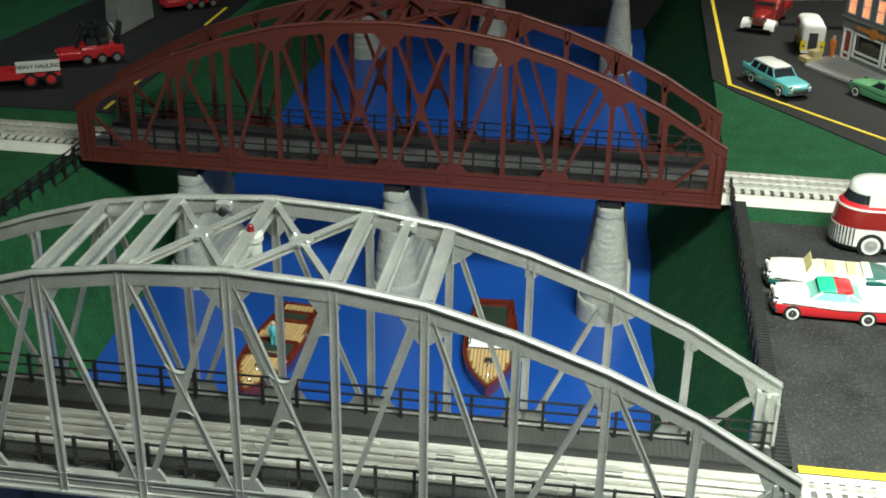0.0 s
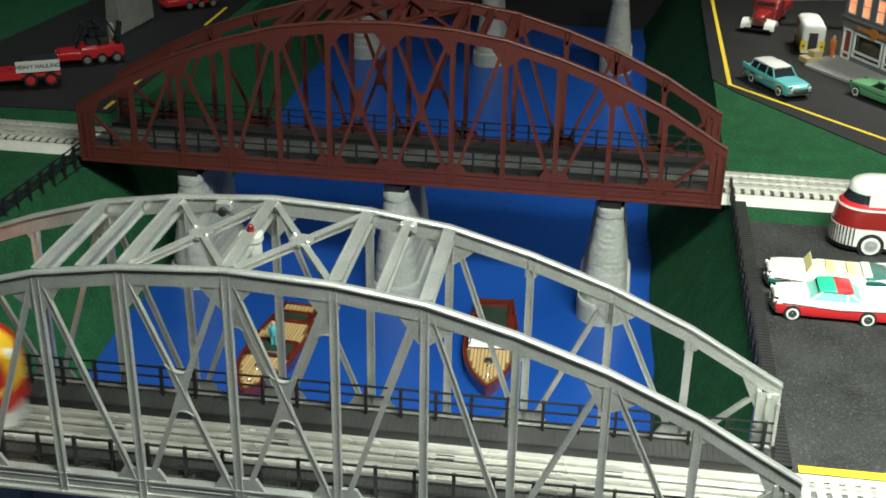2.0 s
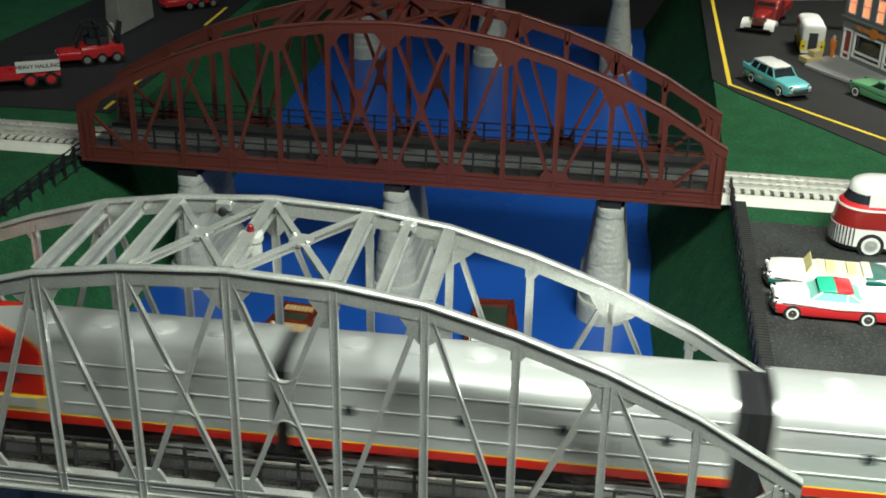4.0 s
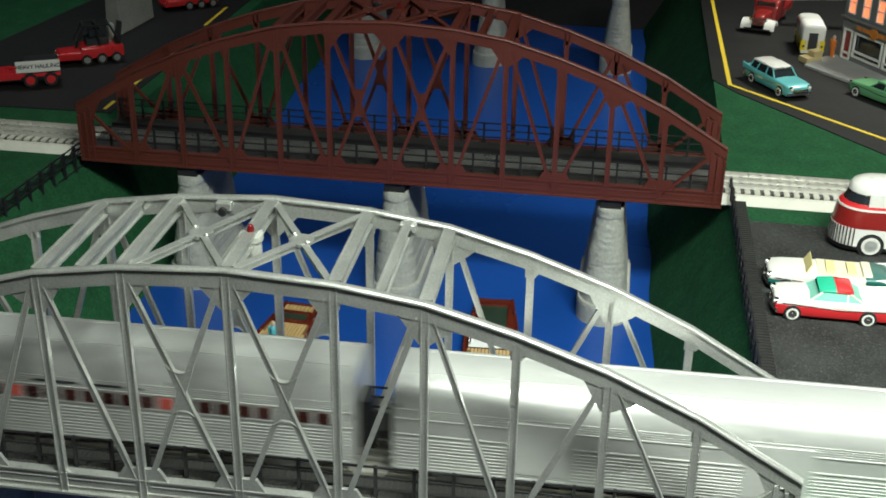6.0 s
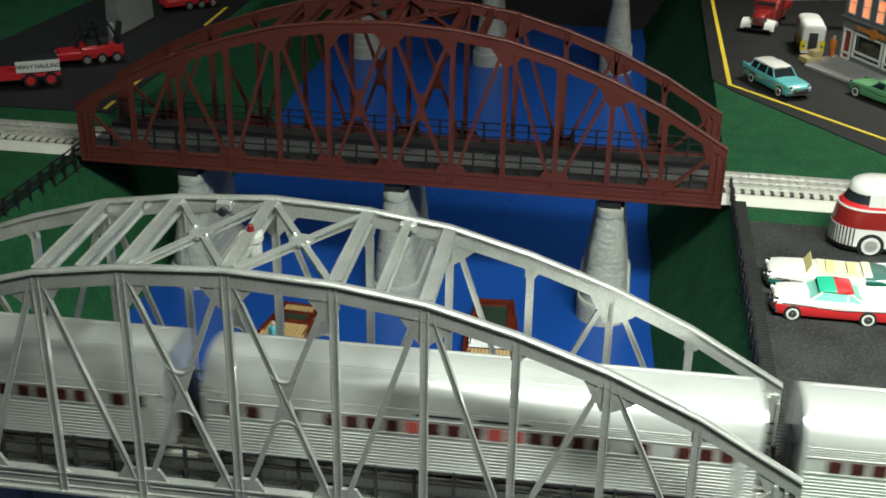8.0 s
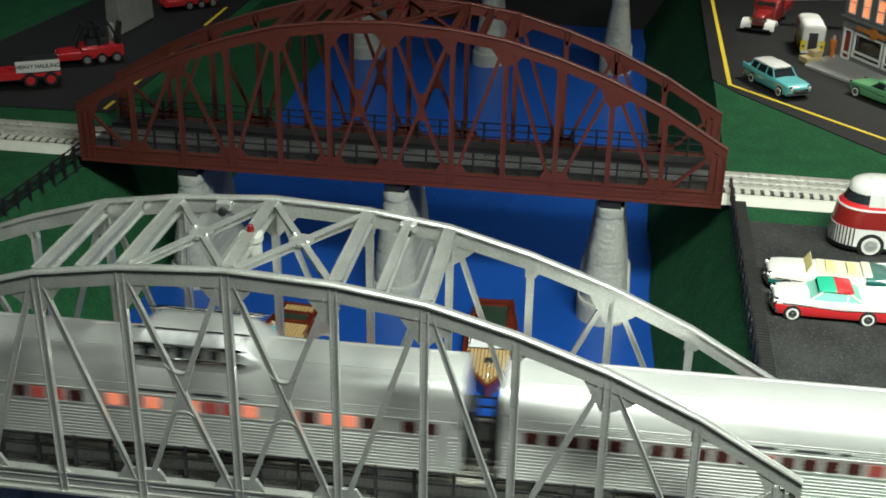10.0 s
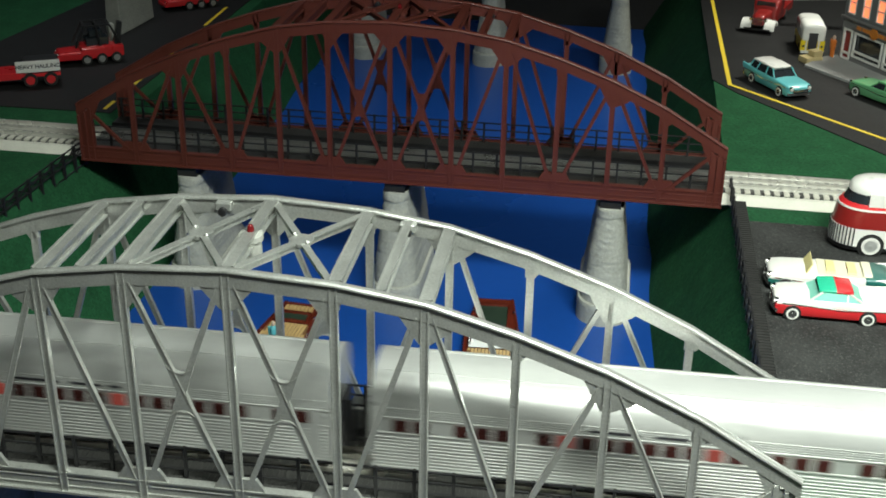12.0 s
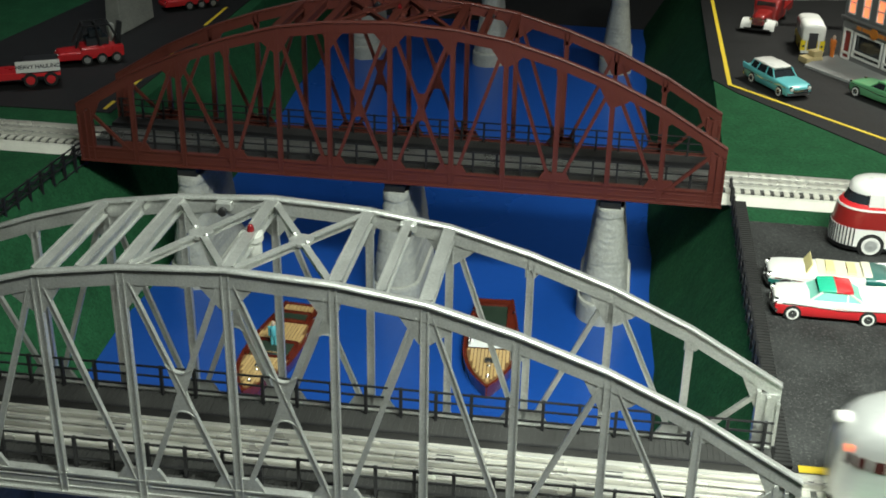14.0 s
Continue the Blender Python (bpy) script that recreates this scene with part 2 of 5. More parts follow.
def build_bridge(m, paint, name, label):
    thing = empty(name, label, "bridge", m, group="arch bridges")
    for side in (0, 1):
        yo = 0.0 if side == 0 else WIDE
        inn = 1 if side == 0 else -1

        def Y(v):
            return yo + inn * v
        # upper chord: a lipped cap over a box, bent at the nodes
        cap = [(0.9, -0.1), (0.2, -0.9), (0.2, -2.1), (1.6, -2.6), (1.6, -13.6), (5.6, -13.6), (5.6, -2.6), (7.0, -2.1), (7.0, -0.9), (6.3, -0.1), (5.0, 0.5), (2.2, 0.5)]
        bm = bm_new()
        loft(bm, [[(PX[i], Y(y), PH[i] + z) for y, z in cap] for i in range(13)])
        part("upper_chord", bm, paint, thing, smooth=50)
        # lower chord: a web with lips and raised strips
        web = [(0, 0), (0, 1.8), (2.6, 2.0), (2.6, 5.4), (1.8, 5.6), (1.8, 6.4), (2.6, 6.6), (2.6, 11.8), (2.0, 12.0), (2.0, 12.8), (2.6, 13.0), (2.6, 16.2), (1.4, 16.4), (1.4, 18.0), (8.6, 18.0), (8.6, 16.4), (7.4, 16.2), (7.4, 2.0), (10, 1.8), (10, 0)]
        bm = bm_new()
        loft(bm, [[(x, Y(y), z) for y, z in web] for x in (-HALF, HALF)])
        part("lower_chord", bm, paint, thing)
        # posts
        for i in range(13):
            bm = bm_new()
            x, top = PX[i], PH[i] - 11.6
            if i in (0, 12):
                s = 1 if i == 0 else -1
                for dx in (1.2, 9.0, 16.5):
                    h = top + (dx - 1.2) * (PH[1] - PH[0]) / (PX[1] - PX[0])
                    beam(bm, (x + s * dx, Y(5), 0), (x + s * dx, Y(5), h - 3), 8.6 if dx < 10 else 7.6, 2.4, up=(1, 0, 0))
                beam(bm, (x + s * 9, Y(5), 0), (x + s * 9, Y(5), top + 3), 4.0, 16, up=(1, 0, 0))
            else:
                # two thin flanges on a web, riveted along the flanges
                for dx in (-2.3, 2.3):
                    beam(bm, (x + dx, Y(3.4), 1), (x + dx, Y(3.4), top + 8.6), 4.4, 1.1, up=(1, 0, 0))
                beam(bm, (x, Y(3.4), 1), (x, Y(3.4), top + 8.6), 3.2, 4.4, up=(1, 0, 0))
                z = 24.0
                while z < top - 12:
                    for dx in (-2.3, 2.3):
                        box(bm, x + dx - 0.45, x + dx + 0.45, Y(3.4) - 2.35, Y(3.4) + 2.35, z, z + 0.8)
                    z += 3.4
            part("post", bm, paint, thing)
        # diagonals, from one node to the next
        way = {0: "d", 1: "u", 2: "d", 3: "u", 4: "d", 5: "x", 6: "x", 7: "u", 8: "d", 9: "u", 10: "d", 11: "u"}
        for k, w in way.items():
            x0, x1 = PX[k], PX[k + 1]
            if k == 0:
                x0 += 14
            if k == 11:
                x1 -= 14
            for s in ("ud" if w == "x" else w):
                a, b = ((x0 + 4, Y(3.2), 12), (x1 - 4, Y(3.2), PH[k + 1] - 12)) if s == "u" else ((x0 + 4, Y(3.2), PH[k] - 12), (x1 - 4, Y(3.2), 12))
                bm = bm_new()
                beam(bm, a, b, 2.4, 3.6, up=(0, 0, 1))
                beam(bm, a, b, 3.6, 0.8, up=(0, 0, 1), off=(0, 1.7))
                d = Vector(b) - Vector(a)
                for q in range(1, int(d.length * 0.16 / 3.2)):
                    for e in (q * 3.2 / d.length, 1 - q * 3.2 / d.length):
                        c = Vector(a) + d * e
                        box(bm, c.x - 0.5, c.x + 0.5, c.y - 1.1, c.y + 1.1, c.z - 0.5, c.z + 0.5)
                part("diagonal", bm, paint, thing)
            if w == "x":
                # waisted plate at the crossing
                h0, h1 = PH[k] - 12, PH[k + 1] - 12
                u = (h0 - 12) / (h0 - 12 + h1 - 12)
                cx, cz = x0 + 4 + u * (x1 - x0 - 8), h0 + u * (12 - h0)
                sl = (x1 - x0 - 8) / ((h0 + h1) / 2 - 12)
                pts, rims = [], ([], [])
                for t in range(9):
                    f = -1 + t / 4
                    pts.append((cx + f * (sl * 21 + 2), cz + 21 - 6 * (1 - f * f)))
                    rims[0].append(pts[-1])
                for t in range(9):
                    f = 1 - t / 4
                    pts.append((cx + f * (sl * 21 + 2), cz - 21 + 6 * (1 - f * f)))
                    rims[1].append(pts[-1])
                waist = [(cx + 3.2, cz), (cx - 3.2, cz)]
                pts = pts[:9] + waist[:1] + pts[9:] + waist[1:]
                bm = bm_new()
                prism(bm, pts, min(Y(1.9), Y(4.6)), max(Y(1.9), Y(4.6)))
                plate = part("crossing_plate", bm, paint, thing)
                for rim in rims:
                    bm = bm_new()
                    loft(bm, [[(x, Y(1.4), z - 0.4), (x, Y(5.2), z - 0.4), (x, Y(5.2), z + 0.5), (x, Y(1.4), z + 0.5)] for x, z in rim])
                    part("plate_rim", bm, paint, plate)
        # gussets at the nodes
        for i in range(13):
            ups = [k for k in (i - 1, i) if 0 <= k < 12 and ((way[k] == "x") or (way[k] == "u" and k == i - 1) or (way[k] == "d" and k == i))]
            lows = [k for k in (i - 1, i) if 0 <= k < 12 and ((way[k] == "x") or (way[k] == "d" and k == i - 1) or (way[k] == "u" and k == i))]
            for spots, base in ((ups, "top"), (lows, "low")):
                for k in (i - 1, i):
                    if not 0 <= k < 12:
                        continue
                    s = -1 if k == i - 1 else 1
                    big = k in spots
                    w, h = (20, 19) if big else (8, 8)
                    x = PX[i] + (14 * s if i in (0, 12) else 0)
                    slope = (PH[k + 1] - PH[k]) / (PX[k + 1] - PX[k])
                    if base == "top":
                        z = PH[i] - 11.5 + (14 * s * slope if i in (0, 12) else 0)
                        pts = [(x, z), (x + s * w, z + s * w * slope), (x + s * (w - 4), z + s * w * slope - 4), (x + s * 4, z - h), (x, z - h)]
                    else:
                        pts = [(x, 16), (x + s * w, 16), (x + s * (w - 7), 16 + h * 0.62), (x, 16 + h * 0.62)]
                    bm = bm_new()
                    prism(bm, pts, min(Y(2.1), Y(5.0)), max(Y(2.1), Y(5.0)))
                    part("gusset", bm, paint, thing)
    # struts over the track and their crosses

    def top_at(x):
        for i, j in chord_sections():
            if PX[i] <= x <= PX[j]:
                return PH[i] + (PH[j] - PH[i]) * (x - PX[i]) / (PX[j] - PX[i])
    spots = [(PX[i], 9.0) for i in (4, 5, 6, 7, 8)] + [((PX[4] + PX[5]) / 2, 6.5), ((PX[7] + PX[8]) / 2, 6.5)]
    for x, w in spots:
        z = top_at(x) - 1.4
        bm = bm_new()
        beam(bm, (x, 8, z), (x, WIDE - 8, z), w, 1.4)
        beam(bm, (x, 8, z - 5), (x, WIDE - 8, z - 5), 2.0, 9)
        beam(bm, (x, 8, z - 9), (x, WIDE - 8, z - 9), w * 0.8, 1.2)
        for s in (-1, 1):
            beam(bm, (x + s * (w / 2 - 0.7), 8, z + 0.7), (x + s * (w / 2 - 0.7), WIDE - 8, z + 0.7), 1.2, 1.2)
        part("strut", bm, paint, thing)
    for i in (5, 6):
        for s in (0, 1):
            bm = bm_new()
            a = (PX[i] + 3, 9 if s else WIDE - 9, PH[i] - 3)
            b = (PX[i + 1] - 3, WIDE - 9 if s else 9, PH[i + 1] - 3)
            beam(bm, a, b, 5.0, 1.6)
            beam(bm, a, b, 1.4, 5, off=(0, -3))
            part("cross_brace", bm, paint, thing)
        bm = bm_new()
        cx, cz = (PX[i] + PX[i + 1]) / 2, (PH[i] + PH[i + 1]) / 2 - 3
        turned(bm, [(9, cz - 1.4), (9, cz + 1.0), (7.5, cz + 1.4)], (cx, WIDE / 2, 0), n=8)
        plate = part("brace_plate", bm, paint, thing)
        for e in (-1, 1):
            bm = bm_new()
            turned(bm, [(2.0, cz + 1.2), (2.0, cz + 2.4), (1.2, cz + 3.2)], (cx + e * 6.0, WIDE / 2 - e * 6.0, 0), n=10)
            part("bolt", bm, paint, plate, smooth=40)
    # floor: bearers, walkways, railings, ties and rails
    for k in range(13):
        bm = bm_new()
        x = PX[k] + (3 if k == 0 else -3 if k == 12 else 0)
        beam(bm, (x, 7, 4.5), (x, WIDE - 7, 4.5), 4, 7)
        part("floor_bearer", bm, DECK, thing, "dark floor bearer")
    for side in (0, 1):
        y0, y1 = (8, 33) if side == 0 else (WIDE - 33, WIDE - 8)
        bm = bm_new()
        box(bm, -HALF + 2, HALF - 2, y0, y1, 15.0, 16.4)
        edge = y1 if side == 0 else y0
        x = -HALF + 4
        while x < HALF - 4:
            box(bm, x, x + 2.6, y0 + 1, y1 - 0.5, 16.2, 17.0)
            x += 4.4
        part("walkway", bm, WALKGREY if paint is SILVER else DECK, thing, "grey ribbed walkway")
        bm = bm_new()
        box(bm, -HALF + 2, HALF - 2, edge - 1.2, edge + 1.2, 5.5, 16.8)
        part("walkway_edge", bm, BLACK, thing, "black walkway edge strip")
        yr = 12 if side == 0 else WIDE - 12
        bm = bm_new()
        for z in (24.0, 33.3, 42.0):
            beam(bm, (-HALF + 3, yr, z), (HALF - 3, yr, z), 1.3, 1.4)
        handrail = part("railing", bm, BLACK, thing, "black three-bar railing")
        bm = bm_new()
        beam(bm, (0, 0, 14), (0, 0, 43), 2.6, 2.4, up=(1, 0, 0))
        post = part("railing_post", bm, BLACK, handrail)
        post.matrix_basis = at(-HALF + 8, yr, 0)
        for k in range(1, 28):
            again(post, at(-HALF + 8 + k * 27.6, yr, 0))
    bm = bm_new()
    box(bm, -HALF + 1, HALF - 1, WIDE / 2 - 29, WIDE / 2 + 29, 5.0, 8.8)
    part("floor_plate", bm, DECK, thing, "plain bridge floor plate")
    bm = bm_new()
    box(bm, -2.6, 2.6, -27, 27, 8.8, 10.0)
    tie = part("tie", bm, DECK, thing, "dark bridge tie")
    tie.matrix_basis = at(-HALF + 6, WIDE / 2, 0)
    for k in range(1, 30):
        again(tie, at(-HALF + 6 + k * 26.0, WIDE / 2, 0))
    for y, w in ((-24.2, 6.8), (-13.2, 6.2), (-4.3, 5.0), (4.3, 5.0), (13.2, 6.2), (24.6, 8.6)):
        bm = bm_new()
        box(bm, -HALF + 1, HALF - 1, WIDE / 2 + y - w / 2, WIDE / 2 + y + w / 2, 8.8, 10.6)
        part("floor_plank", bm, PLANKGREY if paint is SILVER else DECK, thing, "long pale metal floor plank" if paint is SILVER else "long dark floor plank")
    for y in (-18, -8.7, 0, 8.7, 18):
        bm = bm_new()
        z = 14.0 if y in (-18, 0, 18) else 12.6
        p, q = (-HALF, WIDE / 2 + y, z), (HALF, WIDE / 2 + y, z)
        beam(bm, p, q, 2.4, 1.6)
        beam(bm, p, q, 1.0, z - 9.6, off=(0, -(z - 9.6) / 2))
        part("rail" if z == 14.0 else "guard_rail", bm, RAIL if paint is SILVER else DULL_RAIL, thing, "nickel rail")
    for x in (-254, -126, 4, 131, 256):
        for dx, y in ((-7, -9), (6, 9)):
            bm = bm_new()
            box(bm, x + dx - 7, x + dx + 7, WIDE / 2 + y - 4, WIDE / 2 + y + 4, 8.8, 12.6)
            part("rail_joint", bm, BLACK, thing, "black rail joint block", bevel=0.4)
    for x in ((PX[5] + PX[6]) / 2, (PX[7] + PX[8]) / 2):
        z = top_at(x)
        bm = bm_new()
        box(bm, x - 6, x + 6, WIDE - 14, WIDE - 7, z - 8, z - 2)
        lamp = part("lamp_bracket", bm, paint, thing, bevel=0.6)
        bm = bm_new()
        turned(bm, [(3.4, WIDE - 14), (3.2, WIDE - 17), (2.0, WIDE - 17.4)], (x, 0, z - 8), "y", 14)
        part("lamp_lens", bm, BLACK, lamp, "dark round lamp lens")
    return thing


DULL_RAIL = mat("dull_steel_rail", (0.42, 0.42, 0.40), 0.3, 0.8, 0.2, 0.002, 0.04, 0.05)

# ---- more materials ----
WHITE = mat("white_car_paint", (0.80, 0.79, 0.75), 0.3, 0, 0.04, 0.002, 0.03, 0.0, coat=0.5)
RED = mat("bright_red_paint", (0.62, 0.025, 0.03), 0.3, 0, 0.08, 0.002, 0.03, 0.0, coat=0.5)
DEEP_RED = mat("deep_red_paint", (0.26, 0.015, 0.013), 0.35, 0, 0.1, 0.002, 0.03, 0.0, coat=0.4)
TEAL = mat("turquoise_paint", (0.13, 0.50, 0.53), 0.32, 0, 0.06, 0.002, 0.03, 0.0, coat=0.5)
CREAM = mat("cream_paint", (0.72, 0.68, 0.52), 0.4, 0, 0.06, 0.002, 0.03, 0.05)
PINE = mat("dark_teal_paint", (0.012, 0.13, 0.11), 0.32, 0, 0.06, 0.002, 0.03, 0.0, coat=0.5)
LEAF = mat("pale_green_paint", (0.12, 0.34, 0.16), 0.35, 0, 0.08, 0.002, 0.03, 0.0, coat=0.4)
MINT = mat("mint_green_vinyl", (0.03, 0.50, 0.30), 0.45, 0, 0.08, 0.002, 0.02, 0.05)
LEMON = mat("yellow_vinyl", (0.74, 0.66, 0.30), 0.5, 0, 0.08, 0.002, 0.02, 0.1)
SUN = mat("yellow_van_paint", (0.80, 0.60, 0.02), 0.4, 0, 0.08, 0.002, 0.03, 0.0)
BLUE = mat("blue_car_paint", (0.02, 0.14, 0.50), 0.35, 0, 0.08, 0.002, 0.03, 0.0)
CHROME = mat("chrome_trim", (0.75, 0.75, 0.75), 0.12, 1.0, 0.05, 0.003, 0.03, 0.0)
TYRE = mat("black_rubber", (0.015, 0.015, 0.015), 0.75, 0, 0.2, 0.001, 0.01, 0.1)
WALLW = mat("white_wall_rubber", (0.75, 0.74, 0.70), 0.6, 0, 0.06, 0.001, 0.01, 0.05)
PANE = mat("dark_tinted_window", (0.02, 0.025, 0.03), 0.08, 0, 0.1, 0.003, 0.03, 0.0, spec=0.8)
MINT_PANE = mat("green_tinted_window", (0.25, 0.62, 0.50), 0.1, 0, 0.08, 0.003, 0.03, 0.0, spec=0.8)
MAHOGANY = mat("varnished_mahogany", (0.12, 0.020, 0.011), 0.18, 0, 0.4, 0.002, 0.02, 0.05, coat=0.9)
PLANK = mat("pale_deck_plank", (0.54, 0.37, 0.16), 0.4, 0, 0.15, 0.002, 0.02, 0.1, random_tone=0.08)
SEAM = mat("brown_deck_seam", (0.16, 0.08, 0.03), 0.5, 0, 0.2, 0.002, 0.02, 0.1)
UPHOLSTERY = mat("dark_green_upholstery", (0.018, 0.035, 0.022), 0.6, 0, 0.3, 0.002, 0.02, 0.2)
TEALSUIT = mat("teal_figure_paint", (0.10, 0.42, 0.48), 0.6, 0, 0.1, 0.002, 0.01, 0.05)
SKIN = mat("pale_figure_paint", (0.55, 0.42, 0.34), 0.6, 0, 0.1, 0.002, 0.01, 0.05)
ORANGE = mat("orange_figure_paint", (0.75, 0.20, 0.03), 0.6, 0, 0.1, 0.002, 0.01, 0.05)
GREYWALL = mat("grey_masonry", (0.17, 0.17, 0.17), 0.8, 0, 0.2, 0.002, 0.04, 0.3)
PAVING = mat("grey_paving", (0.30, 0.30, 0.29), 0.85, 0, 0.15, 0.002, 0.04, 0.3)
TAN = mat("tan_wood", (0.50, 0.40, 0.20), 0.7, 0, 0.15, 0.002, 0.03, 0.2)
LIT = glow("lit_orange_window", (1.0, 0.27, 0.11), 1.3)
LITSIGN = mat("orange_sign_paint", (0.60, 0.20, 0.03), 0.5, 0, 0.1, 0.002, 0.02, 0.05)
INK = mat("dark_lettering", (0.03, 0.03, 0.035), 0.6, 0, 0.1, 0.002, 0.02, 0.0)
STEEL = mat("stainless_car_side", (0.66, 0.67, 0.65), 0.31, 0.55, 0.07, 0.003, 0.05, 0.03)
ROOF = mat("satin_silver_roof", (0.67, 0.68, 0.66), 0.34, 0.5, 0.06, 0.003, 0.05, 0.03)
TRUCKGREY = mat("grey_metal_bogie", (0.42, 0.42, 0.41), 0.35, 0.6, 0.2, 0.002, 0.03, 0.1)
# the reddish lit inside of the cars is put into the pane colour
CARPANE = mat("red_lined_car_window", (0.045, 0.014, 0.012), 0.12, 0, 0.3, 0.004, 0.03, 0.0, spec=0.7)
CARLIT = glow("lamp_lit_car_window", (1.0, 0.20, 0.15), 0.18, (0.12, 0.02, 0.015))
CARBRIGHT = glow("bright_lamp_lit_car_window", (1.0, 0.30, 0.16), 0.8, (0.3, 0.08, 0.05))
REDLAMP = mat("dark_red_lamp_glass", (0.12, 0.006, 0.008), 0.1, 0, 0.1, 0.002, 0.01, 0.0)
REDTAIL = glow("lit_tail_lamp", (1.0, 0.15, 0.04), 1.2)


# ---- shore works ----
def build_pier(x, y):
    bm = bm_new()
    rows = [(31.5, WATER_Z - 2), (31.5, -133), (30.5, -130), (27.5, -129.5), (27.0, -122), (24.5, -100), (21.0, -72), (17.6, -46), (15.4, -30), (14.8, -24), (15.6, -23), (15.6, -14), (14.8, -12)]
    fine = []
    for (r0, z0), (r1, z1) in zip(rows, rows[1:]):
        n = max(1, int((z1 - z0) / 2))
        for k in range(n):
            f = k / n
            fine.append((r0 + (r1 - r0) * f, z0 + (z1 - z0) * f))
    fine.append(rows[-1])
    rings = []
    for r, z in fine:
        ring = []
        for k in range(40):
            a = 2 * math.pi * (k + 0.5) / 40
            wob = 1 + (0.055 * noise.noise((math.cos(a) * 1.6 + x, math.sin(a) * 1.6, z * 0.33)) + 0.02 * noise.noise((math.cos(a) * 5, math.sin(a) * 5 + x, z * 0.5)) if z > -128 else 0)
            ring.append((r * wob * math.cos(a), (110 if math.sin(a) > 0 else 14) + r * wob * math.sin(a), z))
        rings.append(ring)
    loft(bm, rings)
    pier = tagged(part("bridge_pier", bm, CONCRETE, smooth=50), "tapered pale concrete bridge pier standing in blue water", "pier", "bridge piers")
    pier.matrix_basis = at(x, y, 0)
    bm = bm_new()
    box(bm, -12, 12, 4, 120, -12, 0)
    part("bearing_block", bm, BLACK, pier, "black bearing block")


def build_fence(x, y0, y1, side, label):
    """A black lattice railing along the top of the bank, on the east with a ribbed walkway board."""
    thing = empty("bank_railing", label, "railing", at(x, 0, 0, 0.0 if side > 0 else -2.5), "bank railings")
    if side > 0:
        bm = bm_new()
        a, b = 2, 16
        box(bm, a, b, y0, y1, -13, 3.4)
        y = y0
        while y < y1 - 2:
            box(bm, a - 0.4, b + 0.4, y, y + 1.8, 1.0, 4.6)
            y += 5.2
        part("walkway", bm, DECK, thing, "dark ribbed walkway board")
    bm = bm_new()
    for z in (-10, 5, 12.5, 19):
        beam(bm, (0, y0, z), (0, y1, z), 1.6, 1.5)
    part("top_rail", bm, BLACK, thing)
    n = int((y1 - y0) / 27)
    bm = bm_new()
    box(bm, -1.6, 1.6, -1.5, 1.5, -14, 20.4)
    post = part("post", bm, BLACK, thing)
    bm = bm_new()
    wide, deep, foot = (1.2, 2.2, -10) if side > 0 else (0.8, 1.2, 4)
    beam(bm, (0, 0, foot), (0, 27, 18), wide, deep)
    beam(bm, (0, 0, 18), (0, 27, foot), wide, deep)
    cross = part("lattice", bm, BLACK, thing)
    for k in range(n + 1):
        if k == 0:
            post.matrix_basis = at(0, y0, 0)
            cross.matrix_basis = at(0, y0, 0)
        else:
            again(post, at(0, y0 + 27 * k, 0))
            if k < n:
                again(cross, at(0, y0 + 27 * k, 0))


def strip(name, pts, wide, z, material, label):
    """A painted line of even width through the points."""
    bm = bm_new()
    for p, q in zip(pts, pts[1:]):
        beam(bm, (*p, z), (*q, z), wide, 0.6)
    return tagged(part(name, bm, material), label, "road marking", kind="structure")


def build_roads():
    road = lambda name, pts, stuff=TARMAC, text="smooth black road sheet over green felt": sheet(name, [(x, y, 1.2) for x, y in pts], stuff, text, "road", 1.4)
    road("road_east", [(400, -30), (5400, -30), (5400, -440), (400, -508)], ASPHALT, "dark grey speckled asphalt sheet over green felt")
    road("road_north_east", [(393, 1290), (393, 486), (426, 428), (640, 156), (2400, 156), (2400, 1290)])
    road("road_west", [(-415, 168), (-415, 1290), (-650, 1290), (-690, 730), (-722, 452), (-760, 160)])
    strip("yellow_line", [(414, -494), (1500, -481)], 8.5, 1.6, YELLOW, "solid bright yellow line on black asphalt")
    strip("yellow_line", [(412, 1290), (417, 461)], 6, 1.6, YELLOW, "solid yellow edge line on black asphalt")
    strip("yellow_line", [(417, 464), (640, 232)], 5.5, 1.7, YELLOW, "thin solid yellow edge line on asphalt")
    for y0, y1 in ((179, 213), (279, 347), (440, 520), (612, 735), (860, 960)):
        strip("yellow_dash", [(-428 - 0.02 * (y0 - 179), y0), (-428 - 0.02 * (y1 - 179), y1)], 5, 1.6, YELLOW, "broken yellow road line on dark asphalt")


# ---- road vehicles: nose along +x, wheels on the ground ----
def rounded(hw, z0, z1, r, x, crown=0.0):
    """A cross-section at x: half width, foot, top, shoulder radius."""
    pts = [(x, -hw * 0.94, z0), (x, -hw, z0 + 2.5), (x, -hw, z1 - r)]
    for k in range(1, 5):
        a = math.pi / 2 * k / 4
        pts.append((x, -hw + r * (1 - math.cos(a)), z1 - r + r * math.sin(a)))
    pts.append((x, 0, z1 + crown))
    return pts + [(px, -py, pz) for px, py, pz in pts[-2::-1]]


